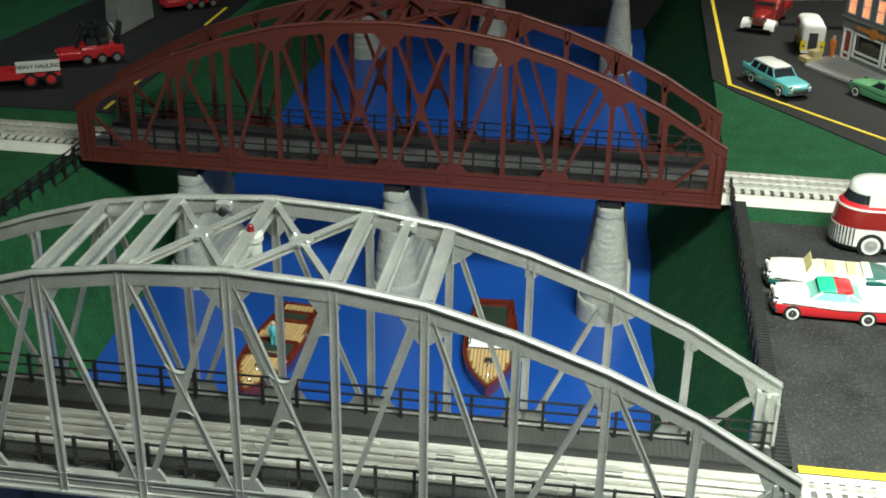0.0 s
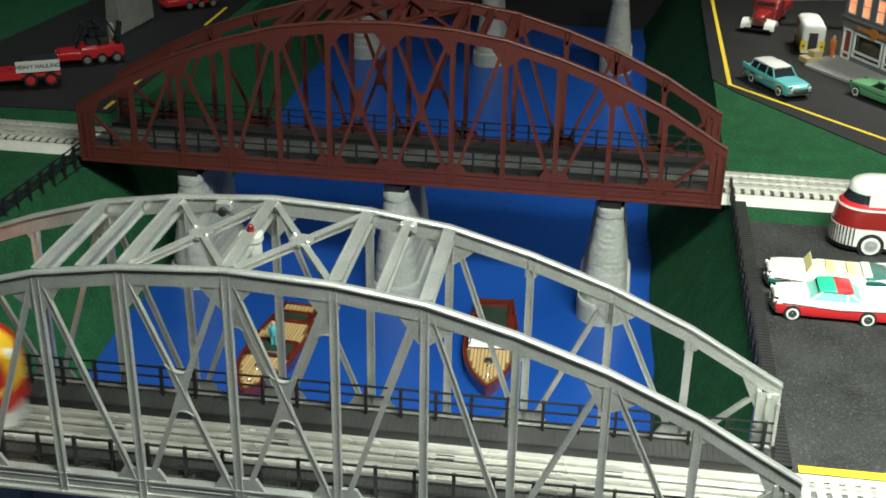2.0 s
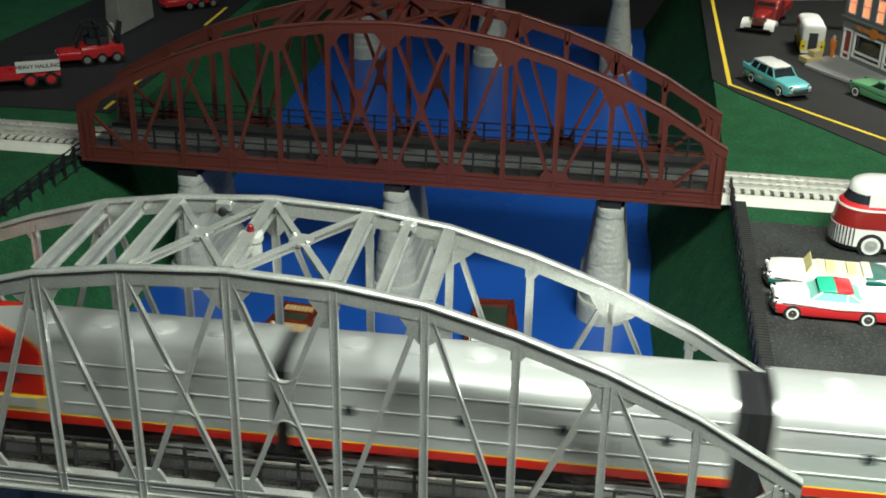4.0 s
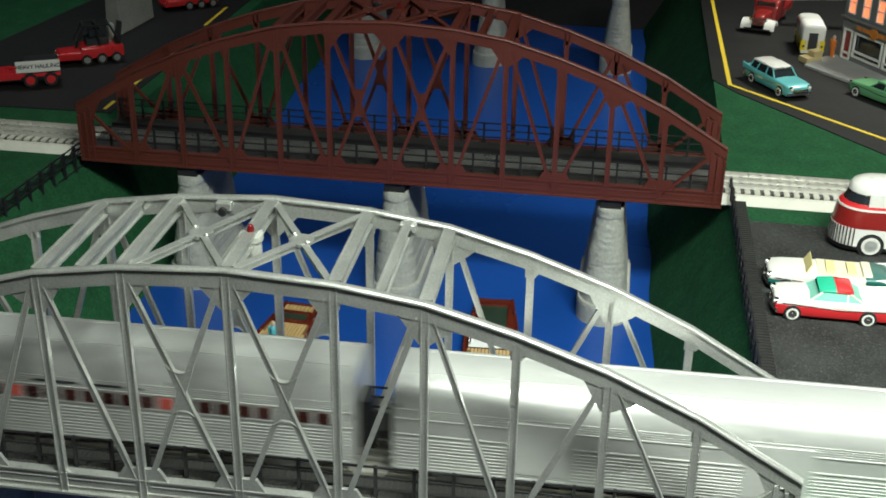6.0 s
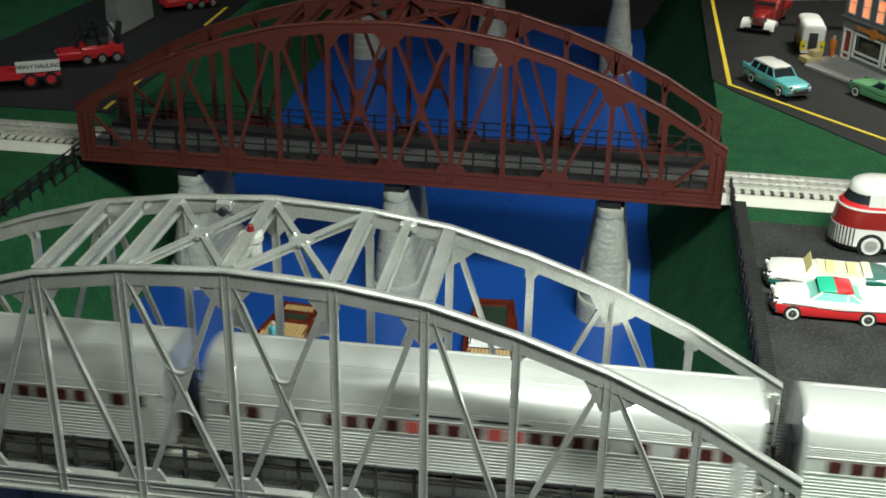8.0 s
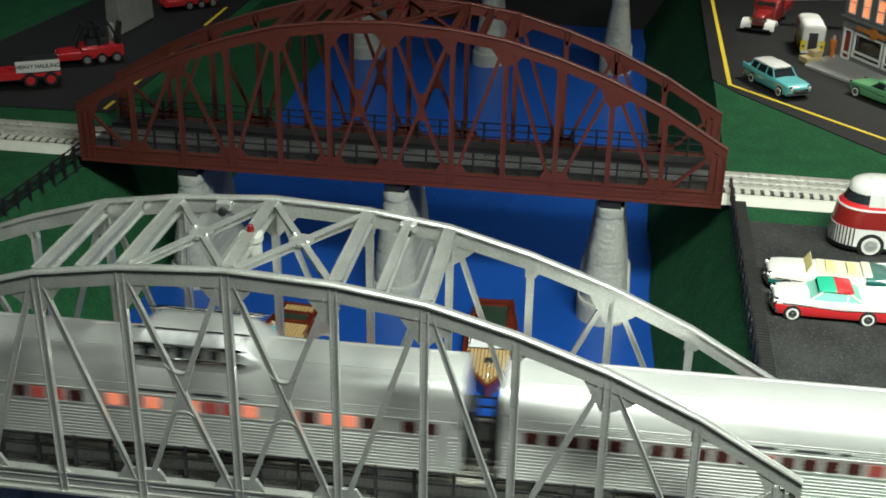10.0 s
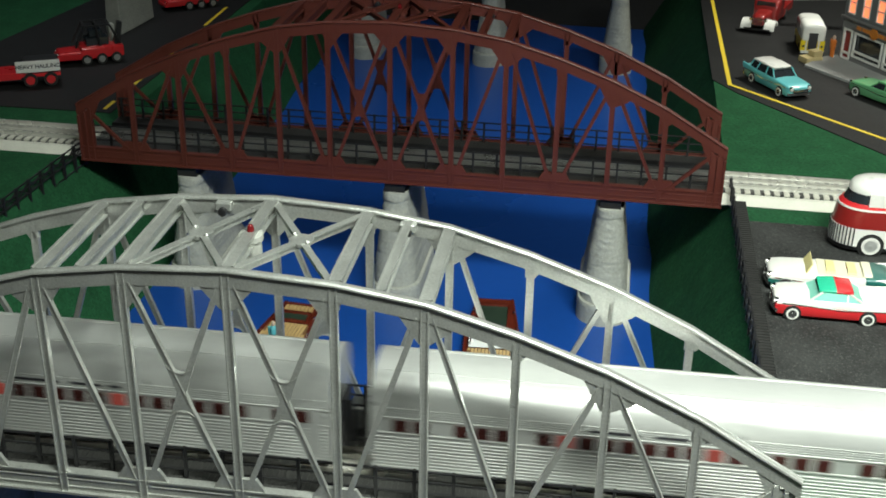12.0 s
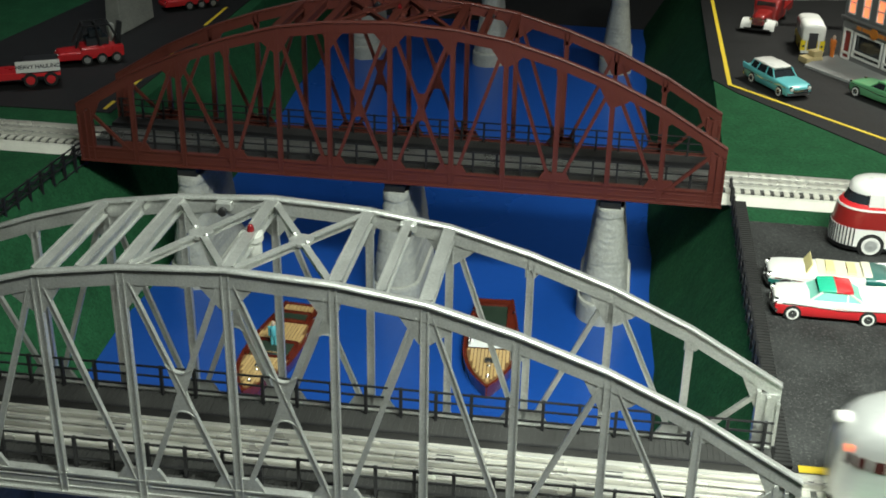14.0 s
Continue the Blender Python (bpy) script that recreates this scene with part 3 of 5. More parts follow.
def build_wheel(parent, x, y, radius, wide, side, rim=None, white=True):
    bm = bm_new()
    turned(bm, [(radius * 0.7, -wide / 2), (radius * 0.95, -wide / 2), (radius, -wide / 4), (radius, wide / 4), (radius * 0.95, wide / 2), (radius * 0.7, wide / 2)], axis="y", n=18)
    w = part("wheel", bm, TYRE, parent, "black rubber tyre", smooth=40)
    w.matrix_basis = at(x, y, radius)
    s = -1 if side < 0 else 1
    if white:
        bm = bm_new()
        turned(bm, [(radius * 0.84, s * wide / 2), (radius * 0.84, s * (wide / 2 + 0.25)), (radius * 0.62, s * (wide / 2 + 0.3)), (radius * 0.5, s * wide / 2)], axis="y", n=18)
        part("white_wall", bm, WALLW, w, "white wall ring")
    bm = bm_new()
    turned(bm, [(radius * 0.62, s * wide / 2), (radius * 0.58, s * (wide / 2 + 0.5)), (radius * 0.25, s * (wide / 2 + 0.3)), (radius * 0.15, s * (wide / 2 + 0.8))], axis="y", n=14)
    part("hub_cap", bm, rim or CHROME, w, "shiny hub cap", smooth=40)


def build_car(m, label, lower, upper, roof, panes, style="sedan", split=15.0, group="model cars", seats=None):
    car = empty("model_car", label, "car", m, group)
    L, HW = 58.0, 21.0
    axles = (-26, 42) if style != "wagon" else (-32, 37)
    prof = [(-L, 17.5, 19), (-L + 3, 19.5, 21.5), (-L + 14, 20.6, 22), (-26, 21, 21.5), (0, 21, 21.2), (18, 21, 21.2), (30, 20.8, 21), (46, 20.4, 20.2), (L - 3, 19.6, 19.0), (L, 18.0, 17.0)]
    bm = bm_new()
    loft(bm, [rounded(hw, 4.5 if abs(x) < L - 1 else 6.0, split, 0.6, x) for x, hw, zt in prof])
    part("lower_body", bm, lower, car, smooth=40)
    bm = bm_new()
    loft(bm, [rounded(hw - 0.15, split - 2.6, zt, 3.2, x, 0.8) for x, hw, zt in prof])
    part("upper_body", bm, upper, car, smooth=50)
    # chrome spear, sills, bumpers, grille, lamps
    for s in (-1, 1):
        bm = bm_new()
        beam(bm, (-L + 4, s * 21.1, split + 1.5), (0, s * 21.3, split - 1), 0.7, 0.9)
        beam(bm, (0, s * 21.3, split - 1), (L - 6, s * 20.6, split + 2.0), 0.7, 0.9)
        part("side_trim", bm, CHROME, car, "thin chrome side trim")
        for x in axles:
            bm = bm_new()
            turned(bm, [(8.0, s * 19.0), (8.0, s * 21.25), (6.9, s * 21.3)], (x, 0, 6.9), "y", 18)
            part("wheel_arch", bm, TYRE, car, "dark wheel arch")
            build_wheel(car, x, s * 19.7, 6.9, 4.6, s)
        bm = bm_new()
        turned(bm, [(3.6, L - 3.5), (3.6, L + 0.6), (2.9, L + 1.0)], (0, s * 14.6, 15.5), "x", 14)
        lamp = part("headlight", bm, CHROME, car, "round chrome headlight", smooth=40)
        bm = bm_new()
        turned(bm, [(2.7, L + 0.9), (2.4, L + 1.6), (0.6, L + 2.1)], (0, s * 14.6, 15.5), "x", 14)
        part("lens", bm, WALLW, lamp, "pale lens", smooth=60)
        bm = bm_new()
        loft(bm, [rounded(1.4, 16, 24.0 - abs(x + L) * 0.09, 1.0, x) for x in (-L - 1, -L + 12, -L + 30)])
        bmesh.ops.translate(bm, vec=(0, s * 19.0, 0), verts=bm.verts[:])
        part("tail_fin", bm, upper, car, smooth=40)
        bm = bm_new()
        turned(bm, [(2.2, -L - 0.2), (2.0, -L - 1.8), (0.8, -L - 2.2)], (0, s * 18.2, 16.5), "x", 12)
        part("tail_lamp", bm, DEEP_RED, car, "red tail lamp", smooth=50)
    for e in (-1, 1):
        bm = bm_new()
        pts = [(e * (L + 2.6 - 0.010 * y * y), y, 8.5) for y in range(-20, 21, 5)]
        for p, q in zip(pts, pts[1:]):
            beam(bm, p, q, 1.8, 3.4)
        part("bumper", bm, CHROME, car, "chrome bumper")
    bm = bm_new()
    box(bm, L - 1.5, L + 0.9, -13, 13, 10.5, 14.0)
    for k in range(9):
        box(bm, L + 0.6, L + 1.4, -12.5 + k * 3, -11.4 + k * 3, 10.6, 13.9)
    part("grille", bm, CHROME, car, "chrome grille bars")
    if style == "open":
        bm = bm_new()
        box(bm, -30, 12, -17, 17, 21.0, 22.6)
        part("cockpit", bm, CREAM, car, "cream interior")
        for x in (-24, -4):
            bm = bm_new()
            loft(bm, [rounded(13.5, 21, 24.4, 2.2, x + d) for d in (0, 3, 8)])
            part("seat", bm, seats, car, "yellow vinyl bench seat", smooth=50)
        bm = bm_new()
        loft(bm, [rounded(h, 15, z, 3, x) for x, h, z in ((-L - 0.6, 17.8, 20), (-L + 4, 20.2, 22.6), (-44, 20.9, 23.2), (-32, 21.2, 22.8))])
        part("rear_deck", bm, PINE, car, "dark teal rear deck", smooth=50)
        bm = bm_new()
        loft(bm, [rounded(16.5, 21, 25.0, 2, x) for x in (-38, -34, -30)])
        part("folded_top", bm, CREAM, car, "folded cream soft top", smooth=50)
        bm = bm_new()
        prism(bm, [(-17, 17), (17, 17), (14.5, 27.5), (-14.5, 27.5)], 0, 1.0, "x")
        bmesh.ops.transform(bm, matrix=Matrix.Rotation(radians(-28), 4, "Y"), verts=bm.verts[:])
        ws = part("windscreen", bm, LEMON, car, "yellow tinted windscreen")
        ws.matrix_basis = at(31, 0, 6)
        return car
    back = -44 if style == "wagon" else -30
    fwd = 8 if style == "hardtop" else 0
    back += fwd
    f0, f1, b1 = 20 + fwd, 9 + fwd, back + (5 if style == "wagon" else 14)
    zr = 34.0 if style == "wagon" else 30.5
    bm = bm_new()
    loft(bm, [[(back, -18.5, 20.8), (f0, -18.5, 20.8), (f0, 18.5, 20.8), (back, 18.5, 20.8)],
              [(b1, -15.2, zr - 2.2), (f1, -15.2, zr - 2.2), (f1, 15.2, zr - 2.2), (b1, 15.2, zr - 2.2)]])
    part("cabin_glass", bm, panes, car, "tinted glass cabin")
    cuts = [(b1 - 3, f1 + 3, roof)] if style != "hardtop" else [(b1 - 3, (b1 + f1) / 2, roof), ((b1 + f1) / 2, f1 + 3, MINT)]
    for lo, hi, paint in cuts:
        bm = bm_new()
        rows = [(x, h, c) for x, h, c in ((b1 - 3, 13.8, -0.8), (b1, 15.8, 0.3), ((b1 + f1) / 2, 16.2, 1.0), (f1, 15.8, 0.3), (f1 + 3, 13.8, -0.8)) if lo <= x <= hi]
        loft(bm, [rounded(h, zr - 2.8, zr + c, 2.0, x, 0.8) for x, h, c in rows])
        part("roof", bm, paint, car, smooth=50)
    posts = [f1 * 0 - 2, back + 17] if style == "wagon" else [-6]
    for s in (-1, 1):
        for a, b in [((f0 - 0.5, 20.8), (f1, zr - 2))] + [((x, 20.8), (x * 0.8 - 1, zr - 2)) for x in posts] + [((back + 0.5, 20.8), (b1, zr - 2))]:
            bm = bm_new()
            beam(bm, (a[0], s * 18.6, a[1]), (b[0], s * 15.4, b[1]), 1.6, 1.6)
            part("pillar", bm, upper, car)
    return car


def build_coach(m):
    """A streamlined touring coach in red and white with a domed roof."""
    bus = empty("model_coach", "red and white streamlined model coach with a white domed roof", "coach", m, "model cars")
    Lb = 150.0

    def plan(z, front, hw, back=-Lb):
        pts = [(back, -hw, z), (back * 0.5, -hw, z), (front - hw * 1.1, -hw, z)]
        for k in range(1, 12):
            a = -math.pi / 2 + math.pi * k / 12
            pts.append((front - hw * 1.1 + hw * 1.1 * math.cos(a), hw * math.sin(a), z))
        return pts + [(front - hw * 1.1, hw, z), (back * 0.5, hw, z), (back, hw, z)]

    def band(name, rows, material, label):
        b = bm_new()
        loft(b, [plan(*r) for r in rows])
        return part(name, b, material, bus, label, smooth=45)
    band("skirt", [(4, 0, 24), (9, 2, 26.2)], BLACK, "black lower skirt")
    band("lower_side", [(9, 1.2, 26), (19, 1.4, 26.2), (29, 0.4, 26)], WHITE, "white lower side")
    band("waist", [(29, 0.2, 26.2), (39, -1, 26.0), (49, -3, 25.2)], DEEP_RED, "deep red waist panel")
    band("stripe", [(48.4, -2.5, 25.6), (50.6, -2.8, 25.4)], WHITE, "white stripe")
    band("shoulder", [(50.4, -3.4, 25.0), (54.5, -7, 23.5)], RED, "red shoulder")
    band("windscreen", [(54.2, -7.6, 22.6), (65, -13, 21)], PANE, "black wraparound windscreen")
    band("roof", [(64.6, -11.5, 22), (69, -12, 22), (73.5, -15, 20), (76.5, -22, 15), (78, -30, 7)], WHITE, "white domed roof")
    for s in (-1, 1):
        b = bm_new()
        loft(b, [rounded(1.5, 53, 68, 1.0, x) for x in (-30, -Lb + 4)])
        bmesh.ops.translate(b, vec=(0, s * 22.5, 0), verts=b.verts[:])
        part("side_panel", b, WHITE, bus, "white upper side")
        for x in (-38, -120):
            b = bm_new()
            turned(b, [(13.5, s * 25.0), (13.5, s * 26.7), (11.5, s * 26.8)], (x, 0, 11), "y", 20)
            part("wheel_arch", b, TYRE, bus, "dark wheel arch")
            build_wheel(bus, x, s * 24.9, 11.5, 6, s, rim=STEEL)
    band("grille_back", [(10, 1.9, 20), (28.5, 1.2, 20)], STEEL, "steel plate behind the grille")
    for k in range(21):
        a = -1.25 + k * 2.5 / 20
        b = bm_new()
        hw = 26.4
        p = (-hw * 1.1 + (hw * 1.1 + 1.6) * math.cos(a), (hw + 0.7) * math.sin(a))
        beam(b, (*p, 10), (*p, 29), 1.5, 2.0, up=(0, 1, 0))
        part("grille_bar", b, CHROME, bus, "upright chrome grille bar")
    return bus


def build_van(m):
    van = empty("delivery_van", "white and yellow model delivery van with open rear door", "van", m, "model cars")
    bm = bm_new()
    loft(bm, [rounded(20, 4, 25, 1.5, x) for x in (-40, 0, 40)])
    part("lower_body", bm, SUN, van, "yellow lower body", smooth=40)
    bm = bm_new()
    loft(bm, [rounded(h * 0.9, 24.5, z * 0.86, 9, x, 1) for x, h, z in ((-41, 19.5, 58), (-38, 22, 61.5), (0, 22.3, 63), (38, 22, 61), (42, 18, 55))])
    part("upper_body", bm, WHITE, van, "white rounded upper body", smooth=50)
    bm = bm_new()
    prism(bm, [(-7, 9), (8, 9), (8, 38), (-7, 38)], -42.2, -39, "x")
    part("doorway", bm, INK, van, "dark open doorway")
    for y in (-10, 11):
        bm = bm_new()
        box(bm, -43, -40, y - 1.2, y + 1.2, 8, 40)
        part("door_frame", bm, WHITE, van)
    bm = bm_new()
    box(bm, -44, -40, -19, 19, 3, 7)
    part("bumper", bm, WHITE, van)
    for s in (-1, 1):
        bm = bm_new()
        turned(bm, [(2, -41.5), (1.8, -42.6), (0.5, -43)], (0, s * 15.5, 15), "x", 12)
        part("tail_lamp", bm, INK, van, "dark tail lamp")
        for x in (-24, 26):
            build_wheel(van, x, s * 18.5, 8.0, 5, s, white=False)
    return van


def build_fire_truck(m):
    tr = empty("fire_truck", "deep red vintage model truck with white fenders and boom", "truck", m, "model cars")
    bm = bm_new()
    loft(bm, [rounded(h, 14, z, 4, x, 1) for x, h, z in ((4, 13, 30), (40, 11, 31), (58, 9.5, 29), (60, 8, 27))])
    part("hood", bm, DEEP_RED, tr, smooth=45)
    bm = bm_new()
    loft(bm, [rounded(h, 10, z, 4, x, 1) for x, h, z in ((-30, 22, 46), (-4, 22, 48), (6, 21, 44), (12, 19, 31))])
    part("cab", bm, DEEP_RED, tr, smooth=45)
    bm = bm_new()
    prism(bm, [(-17, 32), (17, 32), (15, 43), (-15, 43)], 7.5, 10.0, "x")
    part("windscreen", bm, PANE, tr, "dark windscreen")
    for s in (-1, 1):
        bm = bm_new()
        rings = []
        for k in range(8):
            a = math.pi * (0.02 + 0.85 * k / 7)
            c, sn = math.cos(a), math.sin(a)
            rings.append([(45 + 17 * c, s * 11, 6 + 17 * sn), (45 + 17 * c, s * 28, 6 + 15 * sn), (45 + 13 * c, s * 28, 5 + 11.5 * sn), (45 + 13 * c, s * 11, 5 + 12.5 * sn)])
        loft(bm, rings)
        part("fender", bm, WHITE, tr, "white rounded fender", smooth=40)
        build_wheel(tr, 45, s * 20, 9.5, 6, s, white=False)
        build_wheel(tr, -60, s * 20, 9.5, 6, s, white=False)
        bm = bm_new()
        turned(bm, [(3, 57), (3.2, 60), (2, 61)], (0, s * 12, 24), "x", 12)
        part("headlight", bm, CHROME, tr, smooth=40)
    bm = bm_new()
    box(bm, 60, 63, -22, 22, 6, 9)
    part("bumper", bm, BLACK, tr, "black bumper")
    bm = bm_new()
    for k in range(6):
        box(bm, 59.5, 61.2, -7 + k * 2.6, -5.8 + k * 2.6, 13, 27)
    part("grille", bm, CHROME, tr, "chrome grille")
    bm = bm_new()
    box(bm, -110, -30, -22, 22, 10, 24)
    part("bed", bm, DEEP_RED, tr)
    bm = bm_new()
    beam(bm, (-20, 10, 46), (-60, 170, 58), 14, 7)
    for k in range(10):
        f = k / 10
        beam(bm, (-20 - 40 * f - 9, 10 + 160 * f, 50.5 + 12 * f), (-20 - 40 * f + 9, 10 + 160 * f, 50.5 + 12 * f), 2, 3)
    part("boom", bm, WHITE, tr, "white lattice boom")
    return tr


def build_hauler(m, label, sign):
    """A red low hauler with six small wheels and a dark frame on top."""
    h = empty("heavy_hauler", label, "truck", m, "red haulers")
    bm = bm_new()
    loft(bm, [rounded(w, 9, z, 3, x, 0.5) for x, w, z in ((-48, 18, 24), (-45, 20, 26), (14, 21, 26), (16, 20, 21), (45, 19, 20), (48, 17, 17))])
    part("body", bm, RED, h, smooth=40)
    bm = bm_new()
    for s in (-1, 1):
        beam(bm, (-44, s * 17, 28), (-30, s * 15, 57), 2.5, 3)
        beam(bm, (-30, s * 15, 57), (6, s * 15, 57), 2.5, 3)
        beam(bm, (6, s * 15, 57), (22, s * 17, 27), 2.5, 3)
        beam(bm, (-14, s * 16, 27), (-10, s * 15, 57), 2.2, 2.4)
    for x in (-30, -12, 6):
        beam(bm, (x, -15, 57), (x, 15, 57), 2.5, 2.5)
    part("roll_frame", bm, BLACK, h, "black tube frame")
    bm = bm_new()
    box(bm, -28, 6, -11, 11, 25, 38)
    box(bm, -20, 0, -8, 8, 38, 49)
    part("engine", bm, PANE, h, "dark engine block", bevel=1.2)
    bm = bm_new()
    turned(bm, [(5, 25), (5.4, 30), (5.4, 50), (3, 53)], (-36, -9, 0), n=14)
    part("air_tank", bm, CONCRETE, h, "pale upright tank", smooth=40)
    bm = bm_new()
    loft(bm, [[(-44, 2, 25), (-36, 2, 25), (-36, 13, 25), (-44, 13, 25)], [(-50, 4, 58), (-43, 4, 60), (-43, 12, 60), (-50, 12, 58)]])
    part("exhaust_pipe", bm, BLACK, h, "black slanted exhaust pipe")
    bm = bm_new()
    for k in range(5):
        beam(bm, (-6 + k * 5, -14, 40 - k * 2), (4 + k * 4, 14, 47 - k * 3), 1.6, 1.6)
    part("hose_bundle", bm, BLACK, h, "tangle of black hoses")
    bm = bm_new()
    box(bm, 47, 50, -18, 18, 9, 14)
    part("bumper", bm, RED, h)
    for s in (-1, 1):
        bm = bm_new()
        turned(bm, [(2.4, 47.5), (2.2, 49.0), (1, 49.6)], (0, s * 12, 17), "x", 12)
        part("headlight", bm, CHROME, h, smooth=40)
        for x in (-36, -14, 8):
            build_wheel(h, x, s * 19.5, 8, 6, s, rim=TRUCKGREY, white=False)
    return h


def build_trailer(m):
    t = empty("flat_trailer", "red flat trailer with a white lettered side board", "trailer", m, "red haulers")
    bm = bm_new()
    box(bm, -90, 34, -18, 18, 14, 19)
    box(bm, -90, -20, -19, 19, 12, 22)
    part("bed", bm, RED, t, bevel=0.6)
    bm = bm_new()
    box(bm, -16, 32, -15, 15, 19, 37)
    part("load", bm, BLACK, t, "dark load", bevel=1.5)
    bm = bm_new()
    box(bm, -26, 34, -20.6, -18.8, 22, 38)
    board = part("side_board", bm, WHITE, t, "white lettered side board")
    cu = bpy.data.curves.new("lettering", "FONT")
    cu.body, cu.size, cu.align_x, cu.align_y, cu.extrude = "HEAVY HAULING", 0.0078, "CENTER", "CENTER", 0.0002
    cu.offset = 0.00018
    tmp = bpy.data.objects.new("lettering", cu)
    scene.collection.objects.link(tmp)
    bpy.context.view_layer.update()
    me = bpy.data.meshes.new_from_object(tmp.evaluated_get(bpy.context.evaluated_depsgraph_get()))
    bpy.data.objects.remove(tmp)
    me.materials.clear()
    me.materials.append(INK)
    txt = new("lettering", me)
    txt.parent = board
    txt.matrix_basis = pose(0.004, -0.0209, 0.030, 90, 0, 0)
    for s in (-1, 1):
        for x in (-8, 20):
            build_wheel(t, x, s * 17.5, 10, 6, s, rim=RED, white=False)
    return t


def build_figure(name, m, label, suit, tall, group="toy figures"):
    """A small painted toy figure as one plain shape."""
    bm = bm_new()
    k = tall / 36.0
    for s in (-1, 1):
        turned(bm, [(2.0 * k, 0), (2.3 * k, 8 * k), (2.8 * k, 17 * k)], (0, s * 2.5 * k, 0), n=8)
        turned(bm, [(1.2 * k, 14 * k), (1.7 * k, 22 * k), (1.8 * k, 28 * k)], (0.8 * k, s * 6.0 * k, 0), n=8)
    turned(bm, [(4.2 * k, 15 * k), (4.6 * k, 22 * k), (5.2 * k, 27 * k), (3.0 * k, 29.5 * k)], n=10)
    body = len(bm.faces)
    turned(bm, [(1.4 * k, 29 * k), (2.7 * k, 31 * k), (2.9 * k, 33.5 * k), (1.5 * k, 36 * k)], n=10)
    for i, f in enumerate(bm.faces):
        f.material_index = 0 if i < body else 1
    ob = part(name, bm, [suit, SKIN], None, "", smooth=50)
    ob.matrix_basis = m
    return tagged(ob, label, "figurine", group)


# ---- boats: bow along +x, water line at z 0 ----
def build_boat(m, label, style):
    boat = empty("runabout_boat", label, "boat", m, "wooden boats")
    HL, HB = 104.0, 31.5

    def half(x):
        f = (x + HL) / (2 * HL)
        return HB * (0.70 + 0.30 * min(1, f / 0.40)) if f < 0.45 else HB * max(0.03, 1 - ((f - 0.45) / 0.55) ** 3.0)

    xs = [-HL + k * 2 * HL / 26 for k in range(27)]
    sheer = lambda x: 21 + 3 * max(0, (x + 10) / HL) ** 1.5
    bm = bm_new()
    rings = []
    for x in xs:
        h, z = half(x), sheer(x)
        tuck = 0.72 if x < 40 else 0.45
        rings.append([(x, -h * tuck, -3), (x, -h * 0.96, 9), (x, -h, z), (x, h, z), (x, h * 0.96, 9), (x, h * tuck, -3)])
    loft(bm, rings)
    part("hull", bm, MAHOGANY, boat, "varnished mahogany hull", smooth=40)
    # deck edge
    for s in (-1, 1):
        bm = bm_new()
        pts = [(x, s * max(0, half(x) - 1.2), sheer(x) + 0.6) for x in xs]
        loft(bm, [[(x, y - 1.3, z - 0.8), (x, y + 1.3, z - 0.8), (x, y + 1.3, z + 0.8), (x, y - 1.3, z + 0.8)] for x, y, z in pts])
        part("rub_rail", bm, MAHOGANY, boat)
    decks = [(20, 96)] if style == "closed" else [(28, 96), (-52, -12)]
    for a, b in decks:
        bm = bm_new()
        n = 12
        rows = [[(x, -max(0.5, half(x) - 4.5), sheer(x) + 0.9), (x, max(0.5, half(x) - 4.5), sheer(x) + 0.9), (x, max(0.5, half(x) - 4.5), sheer(x) - 1), (x, -max(0.5, half(x) - 4.5), sheer(x) - 1)] for x in [a + (b - a) * k / n for k in range(n + 1)]]
        loft(bm, rows)
        part("deck_base", bm, SEAM, boat, "brown caulked deck")
    for a, b in decks:
        y = -24.0
        while y < 24.5:
            run = [x for x in [a + (b - a) * k / 24 for k in range(25)] if half(x) - 5 > abs(y) + 1.6]
            if len(run) > 1:
                bm = bm_new()
                for p, q in zip(run, run[1:]):
                    beam(bm, (p, y, sheer(p) + 1.2), (q, y, sheer(q) + 1.2), 3.0, 1.0)
                part("deck_plank", bm, PLANK, boat, "pale varnished deck plank")
            y += 4.0
    wells = [(-84, -26), (-18, 16)] if style == "closed" else [(-8, 24), (-76, -56)]
    for a, b in wells:
        bm = bm_new()
        w = min(half(a), half(b)) - 6.5
        box(bm, a, b, -w, w, 18, 22.6)
        part("cockpit", bm, UPHOLSTERY, boat, "dark green upholstered cockpit")
        bm = bm_new()
        for p, q in (((a, -w), (b, -w)), ((b, -w), (b, w)), ((b, w), (a, w)), ((a, w), (a, -w))):
            beam(bm, (*p, 23.4), (*q, 23.4), 3, 3.4)
        part("coaming", bm, MAHOGANY, boat, "mahogany cockpit coaming")
    if style == "closed":
        for s in (-1, 1):
            bm = bm_new()
            prism(bm, [(-11.5, 0), (11.5, 0), (9, 13), (-11.5, 13)] if s > 0 else [(-11.5, 0), (11.5, 0), (11.5, 13), (-9, 13)], -0.5, 0.5, "x")
            pane = part("windscreen", bm, GLARE_PANE, boat, "windscreen pane with its glare painted into the colour")
            pane.matrix_basis = at(19, s * 12.3, 24, 0, 0, -38)
            bm = bm_new()
            beam(bm, (0, -12, 13.4), (0, 12, 13.4), 1.2, 1.2)
            beam(bm, (0, -12, 0), (0, -12, 13.4), 1.2, 1.2, up=(1, 0, 0))
            beam(bm, (0, 12, 0), (0, 12, 13.4), 1.2, 1.2, up=(1, 0, 0))
            part("frame", bm, CHROME, pane)
        for x in (-2,):
            bm = bm_new()
            loft(bm, [rounded(17, 20, 27, 2, x + d) for d in (0, 4, 8)])
            part("bench_seat", bm, CREAM, boat, "cream bench seat", smooth=50)
